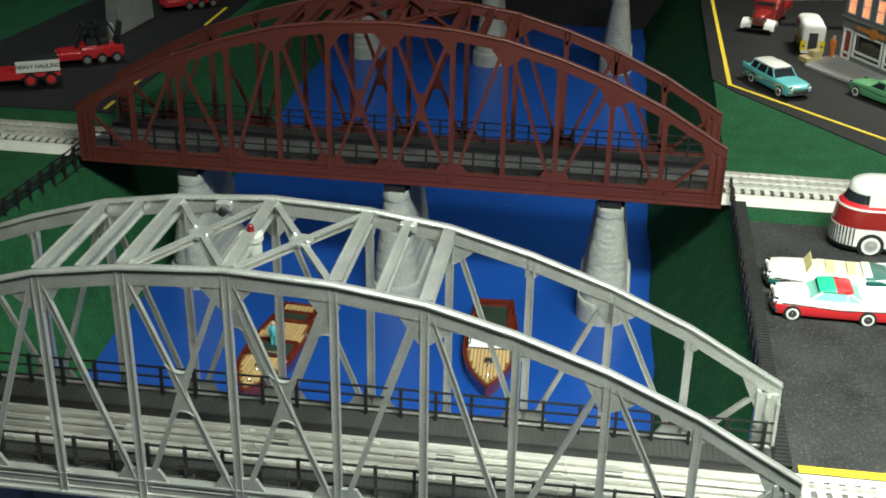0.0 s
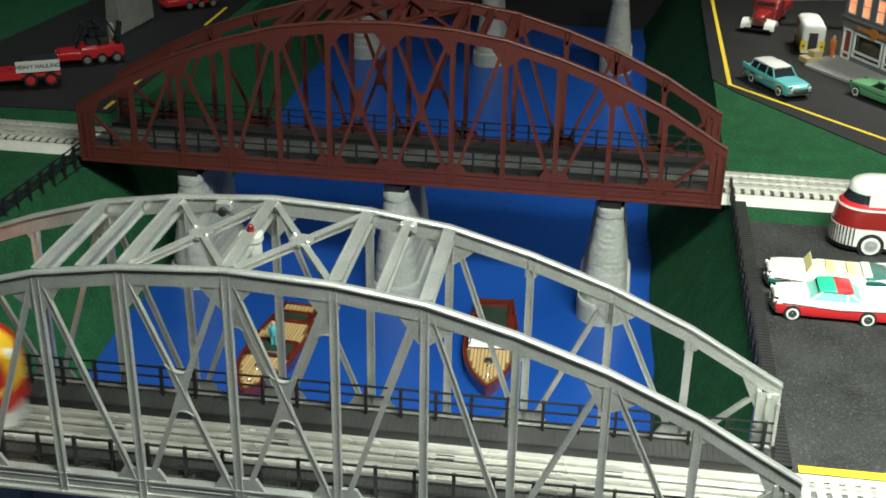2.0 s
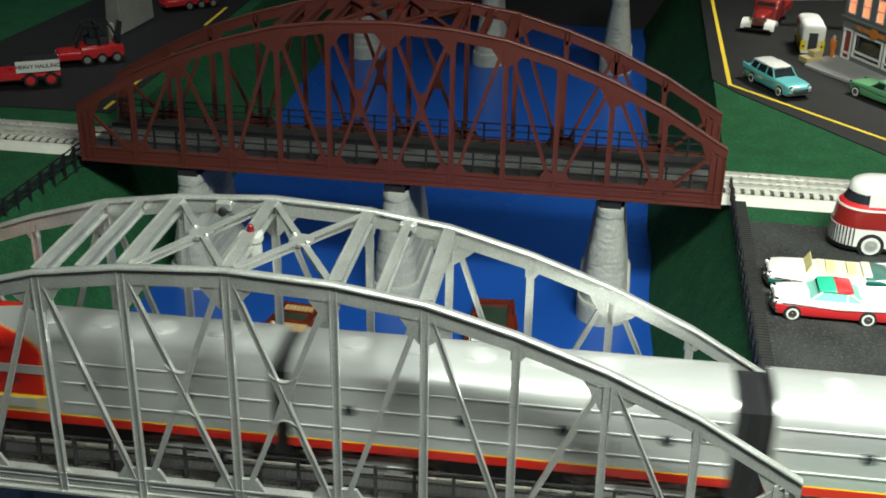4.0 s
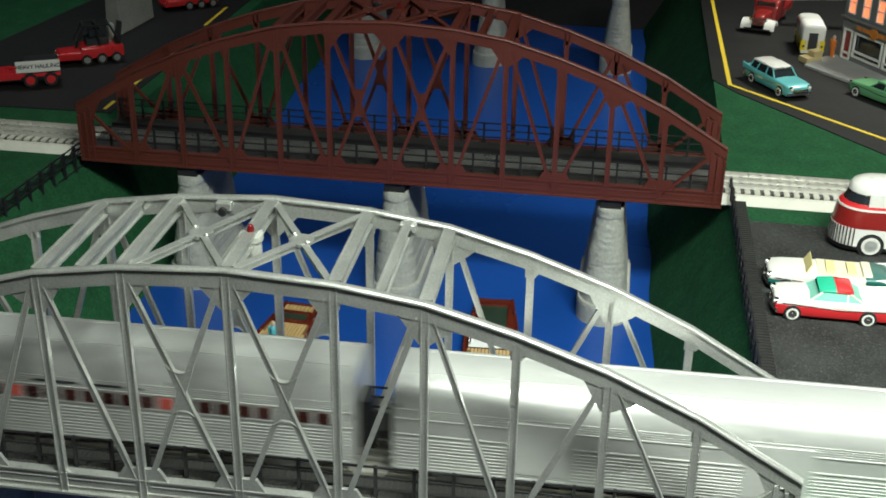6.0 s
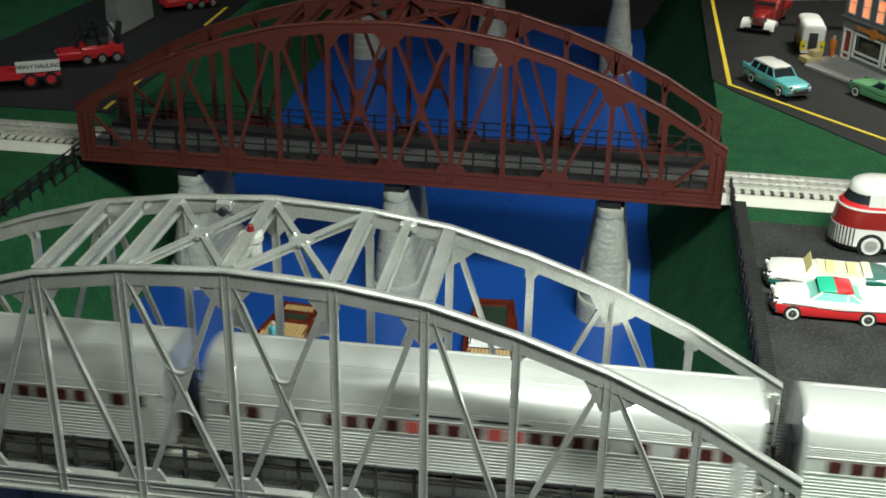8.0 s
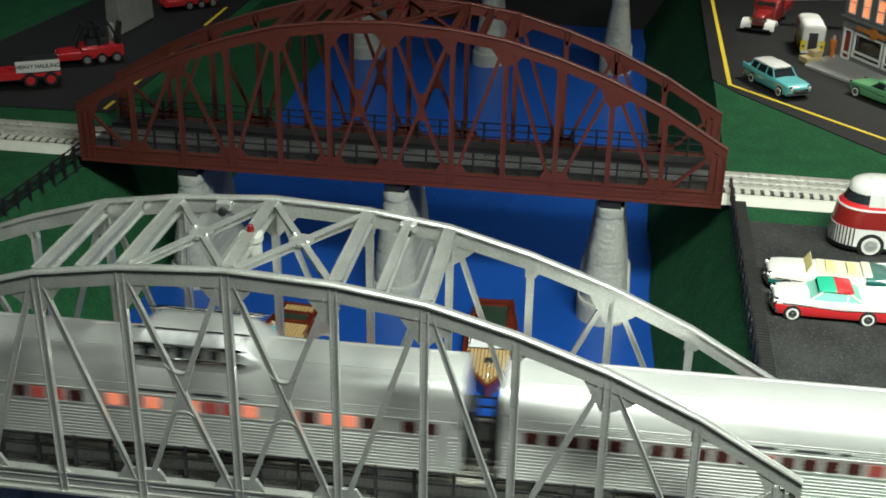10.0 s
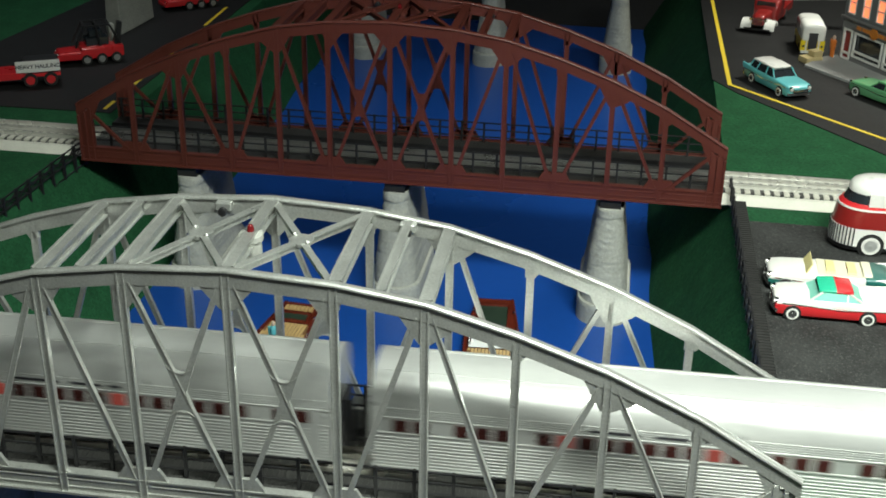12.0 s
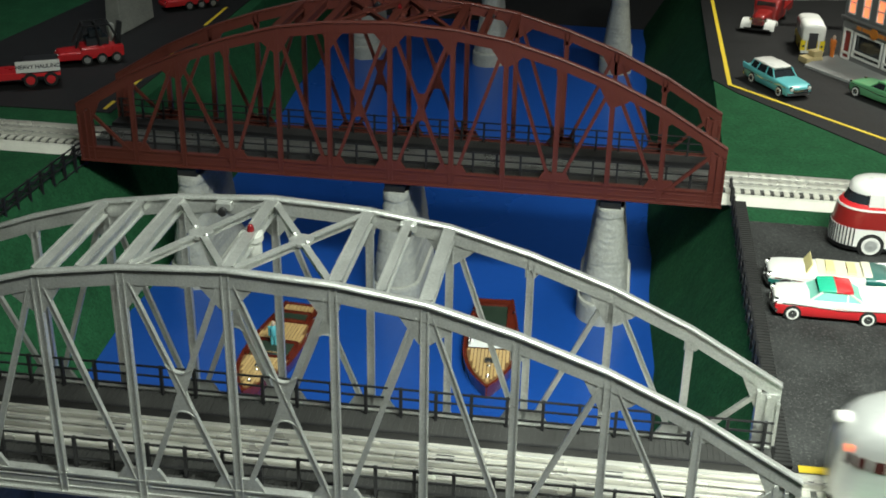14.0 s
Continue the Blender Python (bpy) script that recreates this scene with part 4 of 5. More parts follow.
        for s in (-1, 1):
            bm = bm_new()
            box(bm, 4, 16, s * 21 - 1.5, s * 21 + 1.5, 23, 31)
            part("side_wing", bm, WHITE, boat, "white side wing", bevel=0.8)
    else:
        bm = bm_new()
        beam(bm, (27, -17, 30), (27, 17, 30), 1.0, 1.2)
        beam(bm, (31, -19, 23), (27, -17, 30), 1.0, 1.2)
        beam(bm, (31, 19, 23), (27, 17, 30), 1.0, 1.2)
        part("windscreen_frame", bm, CHROME, boat)
        for k in range(7):
            bm = bm_new()
            box(bm, -92, -82, -16.5 + k * 5, -13.0 + k * 5, 20, 24.5)
            part("stern_slat", bm, PLANK, boat)
    # fittings
    for x, h in ((58, 5), (82, 3)):
        bm = bm_new()
        turned(bm, [(2.4, 0), (2.0, 1.2), (1.2, 2), (1.4, h), (0.4, h + 1)], (x, 0, sheer(x) + 1.4), n=10)
        part("deck_fitting", bm, CHROME, boat, "small chrome deck fitting", smooth=40)
    bm = bm_new()
    box(bm, 44, 52, -5, 5, sheer(48) + 1, sheer(48) + 4.5)
    part("hatch", bm, BLACK, boat, "small black hatch", bevel=0.6)
    for s in (-1, 1):
        for x in (-70, -30):
            bm = bm_new()
            turned(bm, [(1.8, 0), (1.6, 1.6), (0.4, 2.2)], (x, s * (half(x) - 2.2), sheer(x) + 1.2), n=8)
            part("cleat", bm, CHROME, boat, "small chrome cleat")
    return boat


# glass painted near white: the glare on the panes is in the base colour
GLARE_PANE = mat("bright_windscreen", (0.80, 0.82, 0.82), 0.08, 0.3, 0.05, 0.004, 0.03, 0.0, spec=0.9)


# ---- shop with its pavement ----
def build_shop():
    m = at(594, 640, 1.2, -60)
    bm = bm_new()
    prism(bm, [(22, -80), (200, -56), (200, 120), (-5, 120), (-5, -22)], -1.0, 4.0, "z")
    slab = tagged(part("pavement", bm, PAVING, bevel=0.5), "raised grey pavement slab before the shop", "pavement", kind="structure")
    slab.matrix_basis = m
    shop = empty("corner_shop", "grey two-storey model shop with white framed windows", "building", m @ at(0, 0, 4.0))
    W, D, H = 190, 110, 150
    bm = bm_new()
    # front wall built round its openings
    cols = [(0, 6), (26, 31), (96, 101), (160, W)]
    for a, b in cols:
        box(bm, a, b, 0, 5, 0, 46)
    box(bm, 31, 96, 0, 5, 0, 8)
    box(bm, 101, 160, 0, 5, 0, 8)
    box(bm, 0, W, 0, 5, 46, 72)
    wx = [(8, 24), (40, 56), (72, 88), (104, 120), (136, 152)]
    edges = [0] + [v for p in wx for v in p] + [W]
    for a, b in zip(edges[::2], edges[1::2]):
        box(bm, a, b, 0, 5, 72, 106)
    box(bm, 0, W, 0, 5, 106, H)
    box(bm, 0, 5, 5, D, 0, H)
    box(bm, W - 5, W, 5, D, 0, H)
    box(bm, 5, W - 5, D - 5, D, 0, H)
    part("wall", bm, GREYWALL, shop)
    bm = bm_new()
    box(bm, -2, W + 2, -2, D + 2, H, H + 4)
    part("roof", bm, GREYWALL, shop)
    bm = bm_new()
    box(bm, -3, W, -4, 1, 62, 66)
    part("cornice", bm, GREYWALL, shop, bevel=0.8)
    for a, b in wx:
        bm = bm_new()
        box(bm, a, b, 2.5, 3.5, 72, 106)
        w = part("upper_window", bm, LIT, shop, "orange lit upper window")
        bm = bm_new()
        for q in ((a, 72, a, 106), (b, 72, b, 106), (a, 72, b, 72), (a, 106, b, 106), (a, 89, b, 89)):
            beam(bm, (q[0], 0.5, q[1]), (q[2], 0.5, q[3]), 2.0, 2.0, up=(0, 1, 0))
        part("frame", bm, WHITE, w, "white window frame")
    # door
    bm = bm_new()
    box(bm, 8, 24, 2, 3, 2, 44)
    d = part("door", bm, DEEP_RED, shop, "dark red glazed door")
    bm = bm_new()
    for q in ((7, 1, 7, 46), (25, 1, 25, 46), (6, 46, 26, 46), (7, 10, 25, 10), (7, 1, 25, 1)):
        beam(bm, (q[0], 0, q[1]), (q[2], 0, q[3]), 3.0, 3.0, up=(0, 1, 0))
    part("frame", bm, WHITE, d, "white door frame")
    for a, b in ((31, 96), (101, 160)):
        bm = bm_new()
        box(bm, a, b, 3, 4, 8, 46)
        w = part("shop_window", bm, PANE, shop, "dark shop window")
        bm = bm_new()
        for q in ((a, 9, b, 9), (a, 45, b, 45), (a + 1, 8, a + 1, 46), (b - 1, 8, b - 1, 46), (a, 17, b, 17)):
            beam(bm, (q[0], 0, q[1]), (q[2], 0, q[3]), 3.0, 3.0, up=(0, 1, 0))
        part("frame", bm, WHITE, w, "white window frame")
        bm = bm_new()
        for k in range(6):
            box(bm, a + 8 + k * 9, a + 13 + k * 9, 5, 9, 18, 24 + (k * 7) % 9)
        part("goods", bm, TAN, w, "goods in the window")
    # sign: unreadable bars and a disc
    bm = bm_new()
    box(bm, 32, 150, -2.2, 0.2, 49, 60)
    sign = part("sign_board", bm, GREYWALL, shop, "dark sign board")
    for a, b in ((36, 46), (49, 66), (86, 98), (101, 118), (121, 140)):
        bm = bm_new()
        box(bm, a, b, -3.2, -2.0, 52, 57.5)
        part("sign_bar", bm, LITSIGN, sign, "orange lettering bar")
    bm = bm_new()
    turned(bm, [(8.5, -4.2), (8.5, -2.0)], (76, 0, 54.5), "y", 20)
    part("sign_disc", bm, LITSIGN, sign, "round orange sign disc")
    # loading ramp of crates
    ramp = empty("crate_ramp", "tan wooden crates stacked as a step beside the pavement", "crate", at(548, 615, 1.2, -60))
    for q in ((-8, 14, -16, 14, 0, 9), (-4, 12, -2, 14, 9, 18)):
        bm = bm_new()
        box(bm, *q)
        part("crate", bm, TAN, ramp, bevel=0.6)


def build_west_blocks():
    bm = bm_new()
    loft(bm, [[(-548, 528, 0.6), (-538, 645, 0.6), (-590, 660, 0.6), (-580, 540, 0.6)], [(-551, 532, 70), (-541, 643, 70), (-587, 657, 70), (-577, 543, 70)]])
    tagged(part("concrete_block", bm, CONCRETE, bevel=1.5), "stained grey concrete block beside the road", "block")


# ---- train: nose along +x, rail tops at z 0 ----
def warbonnet(shift=0.0):
    """Silver with a red nose whose edge runs back in a point, lined in yellow; shift moves the red forwards."""
    m = mat("silver_and_red_shell", (0.58, 0.59, 0.575), 0.33, 0.55, 0.06, 0.003, 0.05, 0.03)
    n, l = m.node_tree.nodes, m.node_tree.links
    b = n["Principled BSDF"]
    base = b.inputs["Base Color"].links[0].from_socket
    co = n.new("ShaderNodeTexCoord")
    sep = n.new("ShaderNodeSeparateXYZ")
    l.new(co.outputs["Object"], sep.inputs[0])

    def op(kind, a, c):
        q = n.new("ShaderNodeMath")
        q.operation = kind
        for i, v in enumerate((a, c)):
            if v is None:
                continue
            if isinstance(v, (int, float)):
                q.inputs[i].default_value = v
            else:
                l.new(v, q.inputs[i])
        return q.outputs[0]
    X, Y, Z = sep.outputs
    # the red begins far back on the side, further forward below the waist, and in a point on the roof
    low = op("LESS_THAN", Z, 0.047)
    roof = op("GREATER_THAN", Z, 0.080)
    side = op("SUBTRACT", 1.0, op("ADD", low, roof))
    point = op("SUBTRACT", 0.088, op("MULTIPLY", op("ABSOLUTE", Y, None), 2.34))
    edge = op("ADD", op("ADD", op("MULTIPLY", low, 0.079), op("MULTIPLY", side, 0.013)), op("MULTIPLY", roof, point))
    edge = op("ADD", edge, shift)
    d = op("SUBTRACT", X, edge)
    red = op("GREATER_THAN", d, 0.0)
    lines = op("LESS_THAN", op("ABSOLUTE", d, None), 0.0010)
    waist = op("MULTIPLY", op("LESS_THAN", op("ABSOLUTE", op("SUBTRACT", Z, 0.0468), None), 0.0009), op("MULTIPLY", op("GREATER_THAN", X, 0.013 + shift), op("LESS_THAN", X, 0.079)))
    lines = op("MAXIMUM", lines, waist)
    # nose band and whisker
    band = op("MULTIPLY", op("GREATER_THAN", X, 0.121 + shift), op("MULTIPLY", op("LESS_THAN", op("ABSOLUTE", Y, None), 0.012), op("GREATER_THAN", Z, 0.034)))
    whisk = op("MULTIPLY", op("GREATER_THAN", X, 0.128 + shift), op("LESS_THAN", op("ABSOLUTE", op("SUBTRACT", Z, 0.037), None), 0.0028))
    # belt stripes low on the side
    s1 = op("LESS_THAN", op("ABSOLUTE", op("SUBTRACT", Z, 0.0285), None), 0.0040)
    s2 = op("LESS_THAN", op("ABSOLUTE", op("SUBTRACT", op("ABSOLUTE", op("SUBTRACT", Z, 0.0285), None), 0.0046), None), 0.0007)
    aft = op("LESS_THAN", X, 0.079 + shift)
    s1, s2 = op("MULTIPLY", s1, aft), op("MULTIPLY", s2, aft)
    yel = op("MAXIMUM", op("MAXIMUM", lines, s2), op("MAXIMUM", band, whisk))
    redm = op("MAXIMUM", red, s1)

    def mixc(f, a, colour):
        q = n.new("ShaderNodeMix")
        q.data_type = "RGBA"
        l.new(f, q.inputs["Factor"])
        l.new(a, q.inputs["A"])
        q.inputs["B"].default_value = (*colour, 1)
        return q.outputs["Result"]
    c = mixc(yel, mixc(redm, base, (0.50, 0.016, 0.010)), (0.85, 0.50, 0.03))
    l.new(c, b.inputs["Base Color"])
    met = op("MULTIPLY", op("SUBTRACT", 1.0, op("MAXIMUM", yel, redm)), 0.55)
    l.new(met, b.inputs["Metallic"])
    b.inputs["Coat Weight"].default_value = 0.2
    return m


SHELL = warbonnet()


def hull_ring(x, hw, top, foot=18.0, side=66.0, n=9):
    """Cross-section of a rail car: upright sides, arched roof."""
    side = min(side, top - 4)
    pts = [(x, -hw * 0.985, foot)]
    for z in (19.0, 23.5, 28.0, 40.0, 54.0):
        if foot < z < side:
            pts.append((x, -hw, z))
    while len(pts) < 6:
        pts.append((x, -hw, foot + (side - foot) * len(pts) / 6))
    for k in range(n + 1):
        a = math.pi * k / n
        cx, sx = math.cos(a), math.sin(a)
        pts.append((x, -hw * math.copysign(abs(cx) ** 0.72, cx), side + (top - side) * sx ** 0.8))
    return pts + [(x, -y, z) for _, y, z in pts[5::-1]]


def build_bogie(parent, x, span):
    bm = bm_new()
    for s in (-1, 1):
        box(bm, -span - 9, span + 9, s * 24 - 2, s * 24 + 2, 8, 14)
        for a in (-span, span):
            box(bm, a - 6, a + 6, s * 25.5 - 2.5, s * 25.5 + 2.5, 4, 12)
        box(bm, -9, 9, s * 25.5 - 2.5, s * 25.5 + 2.5, 3.5, 10)
    box(bm, -8, 8, -22, 22, 9, 15)
    bg = part("bogie", bm, TRUCKGREY, parent, "grey metal bogie", bevel=0.5)
    bg.matrix_basis = at(x, 0, 0)
    for a in (-span, span):
        bm = bm_new()
        for s in (-1, 1):
            turned(bm, [(9.6, s * 14.5), (8.6, s * 16), (8.4, s * 19.5), (3, s * 20)], axis="y", n=16)
        turned(bm, [(2, -16), (2, 16)], axis="y", n=8)
        w = part("wheelset", bm, STEEL, bg, "bright steel wheelset", smooth=40)
        w.matrix_basis = at(a, 0, 8.9)


def build_coupler(parent, x, s):
    bm = bm_new()
    box(bm, min(x, x + s * 12), max(x, x + s * 12), -4, 4, 9, 14)
    part("coupler", bm, BLACK, parent, "black coupler")


def side_strips(parent, x0, x1, hw, levels, material, name, label):
    for z in levels:
        for s in (-1, 1):
            bm = bm_new()
            beam(bm, (x0, s * (hw - 0.15), z), (x1, s * (hw - 0.15), z), 0.9, 1.0)
            part(name, bm, material, parent, label)


def build_loco(label, cab):
    loco = empty("diesel_locomotive", label, "locomotive", None, "train")
    HW, TOP = 32.5, 95.0
    bm = bm_new()
    rings = [hull_ring(x, HW, TOP, 25, 78) for x in (-153, -120, -60, -20, 20, 60)]
    if cab:
        rings += [hull_ring(x, HW * w, t, f, sd) for x, w, t, f, sd in (
            (84, 1.0, 95, 25, 78), (99, 0.99, 95, 25, 77), (105, 0.985, 92.5, 25, 75), (112, 0.975, 84, 25, 69), (118, 0.965, 79.5, 25, 65), (131, 0.935, 78, 24, 63),
            (143, 0.87, 75.5, 23, 59), (151, 0.77, 70, 21, 54), (156, 0.62, 62, 19, 48), (159, 0.44, 52, 18, 40), (160, 0.25, 45, 18, 35))]
    else:
        rings += [hull_ring(x, HW, TOP, 25, 78) for x in (100, 153)]
    loft(bm, rings)
    part("body", bm, SHELL if cab else BSHELL, loco, "silver shell with red and yellow nose" if cab else "", smooth=42)
    for s in (-1, 1):
        for z in (44, 61, 78):
            bm = bm_new()
            beam(bm, (-150, s * (HW + 0.2), z), (0 if cab else 150, s * (HW + 0.2), z), 0.8, 1.2)
            part("side_moulding", bm, STEEL, loco)
        for x in ((-90, -20, 40) if cab else (-110, -30, 40, 110)):
            bm = bm_new()
            turned(bm, [(4.6, s * HW), (4.4, s * (HW + 0.7)), (3.4, s * (HW + 0.8))], (x, 0, 60), "y", 14)
            part("porthole", bm, PANE, loco, "dark round porthole")
        if cab:
            bm = bm_new()
            box(bm, 8, 78, s * HW - 0.6, s * HW + 0.7, 66, 73)
            part("side_grille", bm, STEEL, loco, "stainless side grille strip")
            bm = bm_new()
            box(bm, 51, 57, s * HW - 0.6, s * HW + 0.6, 56, 62)
            part("side_window", bm, PANE, loco, "small dark square side window")
            # a round-ended silver panel low on the side, with a yellow rim
            for wide, proud, paint, name, text in ((0.0, 0.5, YELLOW, "panel_rim", "yellow rim"), (1.3, 0.8, STEEL, "side_panel", "silver side panel with a round end")):
                bm = bm_new()
                r = 5.2 - wide
                ends = [(80 + r * math.sin(math.pi * q / 8), 41.0 + r * math.cos(math.pi * q / 8)) for q in range(9)]
                prism(bm, [(20 + wide, 41.0 + r)] + ends + [(20 + wide, 41.0 - r)], min(s * HW, s * (HW + proud)), max(s * HW, s * (HW + proud)))
                part(name, bm, paint, loco, text)
            for a, b in ((82, 90), (94, 102)):
                bm = bm_new()
                box(bm, a, b, s * (HW - 1) - 0.9, s * (HW - 1) + 1.4, 66.5, 74)
                part("cab_window", bm, PANE, loco, "dark cab side window")
            bm = bm_new()
            v = [(106.0, s * 3, 91.5), (106.0, s * 20, 87.5), (113.5, s * 23, 78.5), (114.0, s * 3, 83.5)]
            off = Vector((1.2, 0, 0.9))
            loft(bm, [[Vector(p) for p in v], [Vector(p) + off for p in v]])
            part("windscreen", bm, PANE, loco, "dark windscreen pane")
            bm = bm_new()
            beam(bm, (142, s * 27.5, 52), (148, s * 25, 52), 2, 3)
            part("number_board", bm, WHITE, loco, "white number board")
    if cab:
        bm = bm_new()
        turned(bm, [(4.6, 144), (4.6, 158.6), (3.6, 159.6), (1, 160.2)], (0, 0, 60), "x", 16)
        part("headlight", bm, WALLW, loco, "round pale headlight", smooth=50)
        bm = bm_new()
        loft(bm, [[(130, -28, 4), (130, 28, 4), (130, 28, 23), (130, -28, 23)], [(150, -22, 3), (150, 22, 3), (150, 22, 21), (150, -22, 21)], [(160, -9, 3), (160, 9, 3), (159, 9, 19), (159, -9, 19)]])
        part("pilot", bm, STEEL, loco, "grey pilot plate", smooth=35)
        for k in (-1, 1):
            bm = bm_new()
            beam(bm, (70, k * 8, 96), (86, k * 8, 96.5), 2.0, 2.0)
            part("horn", bm, DEEP_RED, loco, "red roof horn")
    for k in range(4 if cab else 5):
        bm = bm_new()
        x = -110 + k * 44
        turned(bm, [(9, 92), (9, 96.2), (7.6, 96.8)], (x, 0, 0), n=18)
        part("roof_fan", bm, ROOF, loco, "round roof fan")
    bm = bm_new()
    box(bm, -45, 45, -22, 22, 6, 24)
    part("fuel_tank", bm, BLACK, loco, "black fuel tank", bevel=1.5)
    bm = bm_new()
    box(bm, -166, -151, -28, 28, 14, 84)
    part("gangway", bm, BLACK, loco, "black end gangway")
    if not cab:
        bm = bm_new()
        box(bm, 151, 166, -28, 28, 14, 84)
        part("gangway", bm, BLACK, loco, "black end gangway")
        build_coupler(loco, 158, 1)
    build_bogie(loco, -100, 22)
    build_bogie(loco, 95, 22)
    build_coupler(loco, -158, -1)
    return loco


def build_passenger(label, kind, pattern):
    """A ribbed stainless car; pattern says which windows are lit (1), dark (0) or missing (-)."""
    car = empty("passenger_car", label, "passenger car", None, "train")
    HW, TOP = 32.0, 87.0
    H = 195.0
    bm = bm_new()
    if kind == "tail":
        rings = [hull_ring(x, HW * w, t, 13, sd) for x, w, t, sd in ((-196, 0.30, 60, 50), (-193, 0.5, 68, 54), (-187, 0.70, 75, 58), (-178, 0.84, 81, 61), (-165, 0.94, 85, 63), (-148, 1.0, 87, 64))]
    else:
        rings = [hull_ring(x, HW, TOP, 13, 64) for x in (-H, -150)]
    rings += [hull_ring(x, HW, TOP, 13, 64) for x in (-100, -50, 0, 50, 100, 150, H)]
    loft(bm, rings)
    part("body", bm, STEEL, car, smooth=42)
    x0 = -150 if kind == "tail" else -H + 3
    side_strips(car, x0, H - 3, HW + 0.1, [15.5 + 2.75 * k for k in range(10)], STEEL, "flute", "")
    side_strips(car, x0, H - 3, HW - 0.15, [59.0, 60.8, 62.6, 64.4], STEEL, "upper_flute", "")
    side_strips(car, x0, H - 3, HW + 0.2, [44.2, 57.0], STEEL, "window_moulding", "")
    if kind == "baggage":
        for s in (-1, 1):
            for x in (-90, 70):
                bm = bm_new()
                box(bm, x - 24, x + 24, s * HW - 0.8, s * HW + 0.6, 20, 62)
                part("sliding_door", bm, ROOF, car, "plain silver sliding door")
    else:
        n = len(pattern)
        for s in (-1, 1):
            for k, c in enumerate(pattern):
                if c == "-":
                    continue
                x = H - 22 - k * (2 * H - 44) / (n - 1)
                if x < x0 + 14:
                    continue
                bm = bm_new()
                wide = 5.2
                box(bm, x - wide, x + wide, s * HW - 0.8, s * HW + 0.35, 46.0, 55.0)
                part("window", bm, CARLIT if c == "1" else CARBRIGHT if c == "2" else CARPANE, car, "lit window with a reddish glow" if c in "12" else "dark window with the reddish lit inside in its colour")
    # letter boards: tiny unreadable lettering bars
    if kind != "baggage":
        for s in (-1, 1):
            for a, b in ((-42, -8), (2, 26), (32, 40)):
                bm = bm_new()
                box(bm, a, b, s * HW - 0.4, s * HW + 0.25, 60.0, 61.8)
                part("lettering_bar", bm, INK, car, "small dark lettering bar")
    for s in (-1, 1):
        bm = bm_new()
        beam(bm, (x0 + 6, s * 15, 85.2), (H - 8, s * 15, 85.2), 1.4, 1.4)
        part("roof_seam", bm, ROOF, car)
        bm = bm_new()
        box(bm, H - 18, H - 8, s * HW - 0.6, s * HW + 0.4, 20, 56)
        d = part("end_door", bm, STEEL, car, "stainless vestibule door")
        bm = bm_new()
        box(bm, H - 16.5, H - 9.5, s * HW - 0.4, s * HW + 0.8, 45, 55)
        part("door_window", bm, PANE, d, "dark door window")
    if kind == "dome":
        bm = bm_new()
        loft(bm, [hull_ring(x, w, t, 70, 84) for x, w, t in ((-50, 24, 88), (-44, 27, 95), (-36, 28, 102), (34, 28, 102), (42, 27, 96), (50, 24, 88))])
        dome = part("dome", bm, ROOF, car, "silver raised roof dome", smooth=42)
        for y, z in ((28.4, 86.6), (27.4, 96.4), (15.0, 102.2)):
            for s in (-1, 1):
                bm = bm_new()
                beam(bm, (-43, s * y, z), (41, s * y, z), 2.4, 1.6)
                part("dome_frame", bm, CHROME, dome, "bright dome frame bar", bevel=0.4)
        for s in (-1, 1):
            for k in range(6):
                bm = bm_new()
                x = -31 + k * 12.4
                loft(bm, [[(x - 3.3, s * 27.6, 88.5), (x + 3.3, s * 27.6, 88.5), (x + 3.3, s * 28.9, 88.5), (x - 3.3, s * 28.9, 88.5)], [(x - 3.3, s * 26.0, 95), (x + 3.3, s * 26.0, 95), (x + 3.3, s * 27.8, 95), (x - 3.3, s * 27.8, 95)]])
                part("dome_pane", bm, PANE, dome, "dark side dome pane")
                bm = bm_new()
                loft(bm, [[(x - 4.6, s * 25.8, 96.2), (x + 4.6, s * 25.8, 96.2), (x + 4.6, s * 26.6, 97.6), (x - 4.6, s * 26.6, 97.6)], [(x - 4.6, s * 15.5, 100.6), (x + 4.6, s * 15.5, 100.6), (x + 4.6, s * 16.0, 102.2), (x - 4.6, s * 16.0, 102.2)]])
                # upper glazing, its bright reflection painted as a pale colour
                part("dome_pane", bm, GLARE_PANE, dome, "dome pane with its reflection painted in pale")
    if kind == "tail":
        for s in (-1, 1):
            bm = bm_new()
            turned(bm, [(2.8, s * 14), (2.6, s * 19.5), (1, s * 20)], (-190, 0, 58), "y", 12)
            part("tail_lamp", bm, REDTAIL, car, "lit orange-red tail lamp")
        curve = [(-150, 1.0), (-165, 0.94), (-178, 0.84), (-187, 0.70), (-193, 0.5)]
        for s in (-1, 1):
            for (xa, wa), (xb, wb) in zip(curve, curve[1:]):
                bm = bm_new()
                p, q = Vector((xa, s * HW * wa, 50.5)), Vector((xb, s * HW * wb, 50.5))
                beam(bm, p.lerp(q, 0.12), p.lerp(q, 0.88), 1.0, 9.0)
                part("window", bm, CARPANE, car, "dark window in the rounded end")
        bm = bm_new()
        turned(bm, [(4, -198), (4.5, -190)], (0, 0, 71), "x", 14)
        part("marker_light", bm, WALLW, car, "round pale rear light")
    else:
        bm = bm_new()
        box(bm, -H - 7, -H + 1, -11, 11, 14, 54)
        part("gangway", bm, BLACK, car, "black end gangway")
        build_coupler(car, -H, -1)
    bm = bm_new()
    box(bm, H - 1, H + 7, -11, 11, 14, 54)
    part("gangway", bm, BLACK, car, "black end gangway")
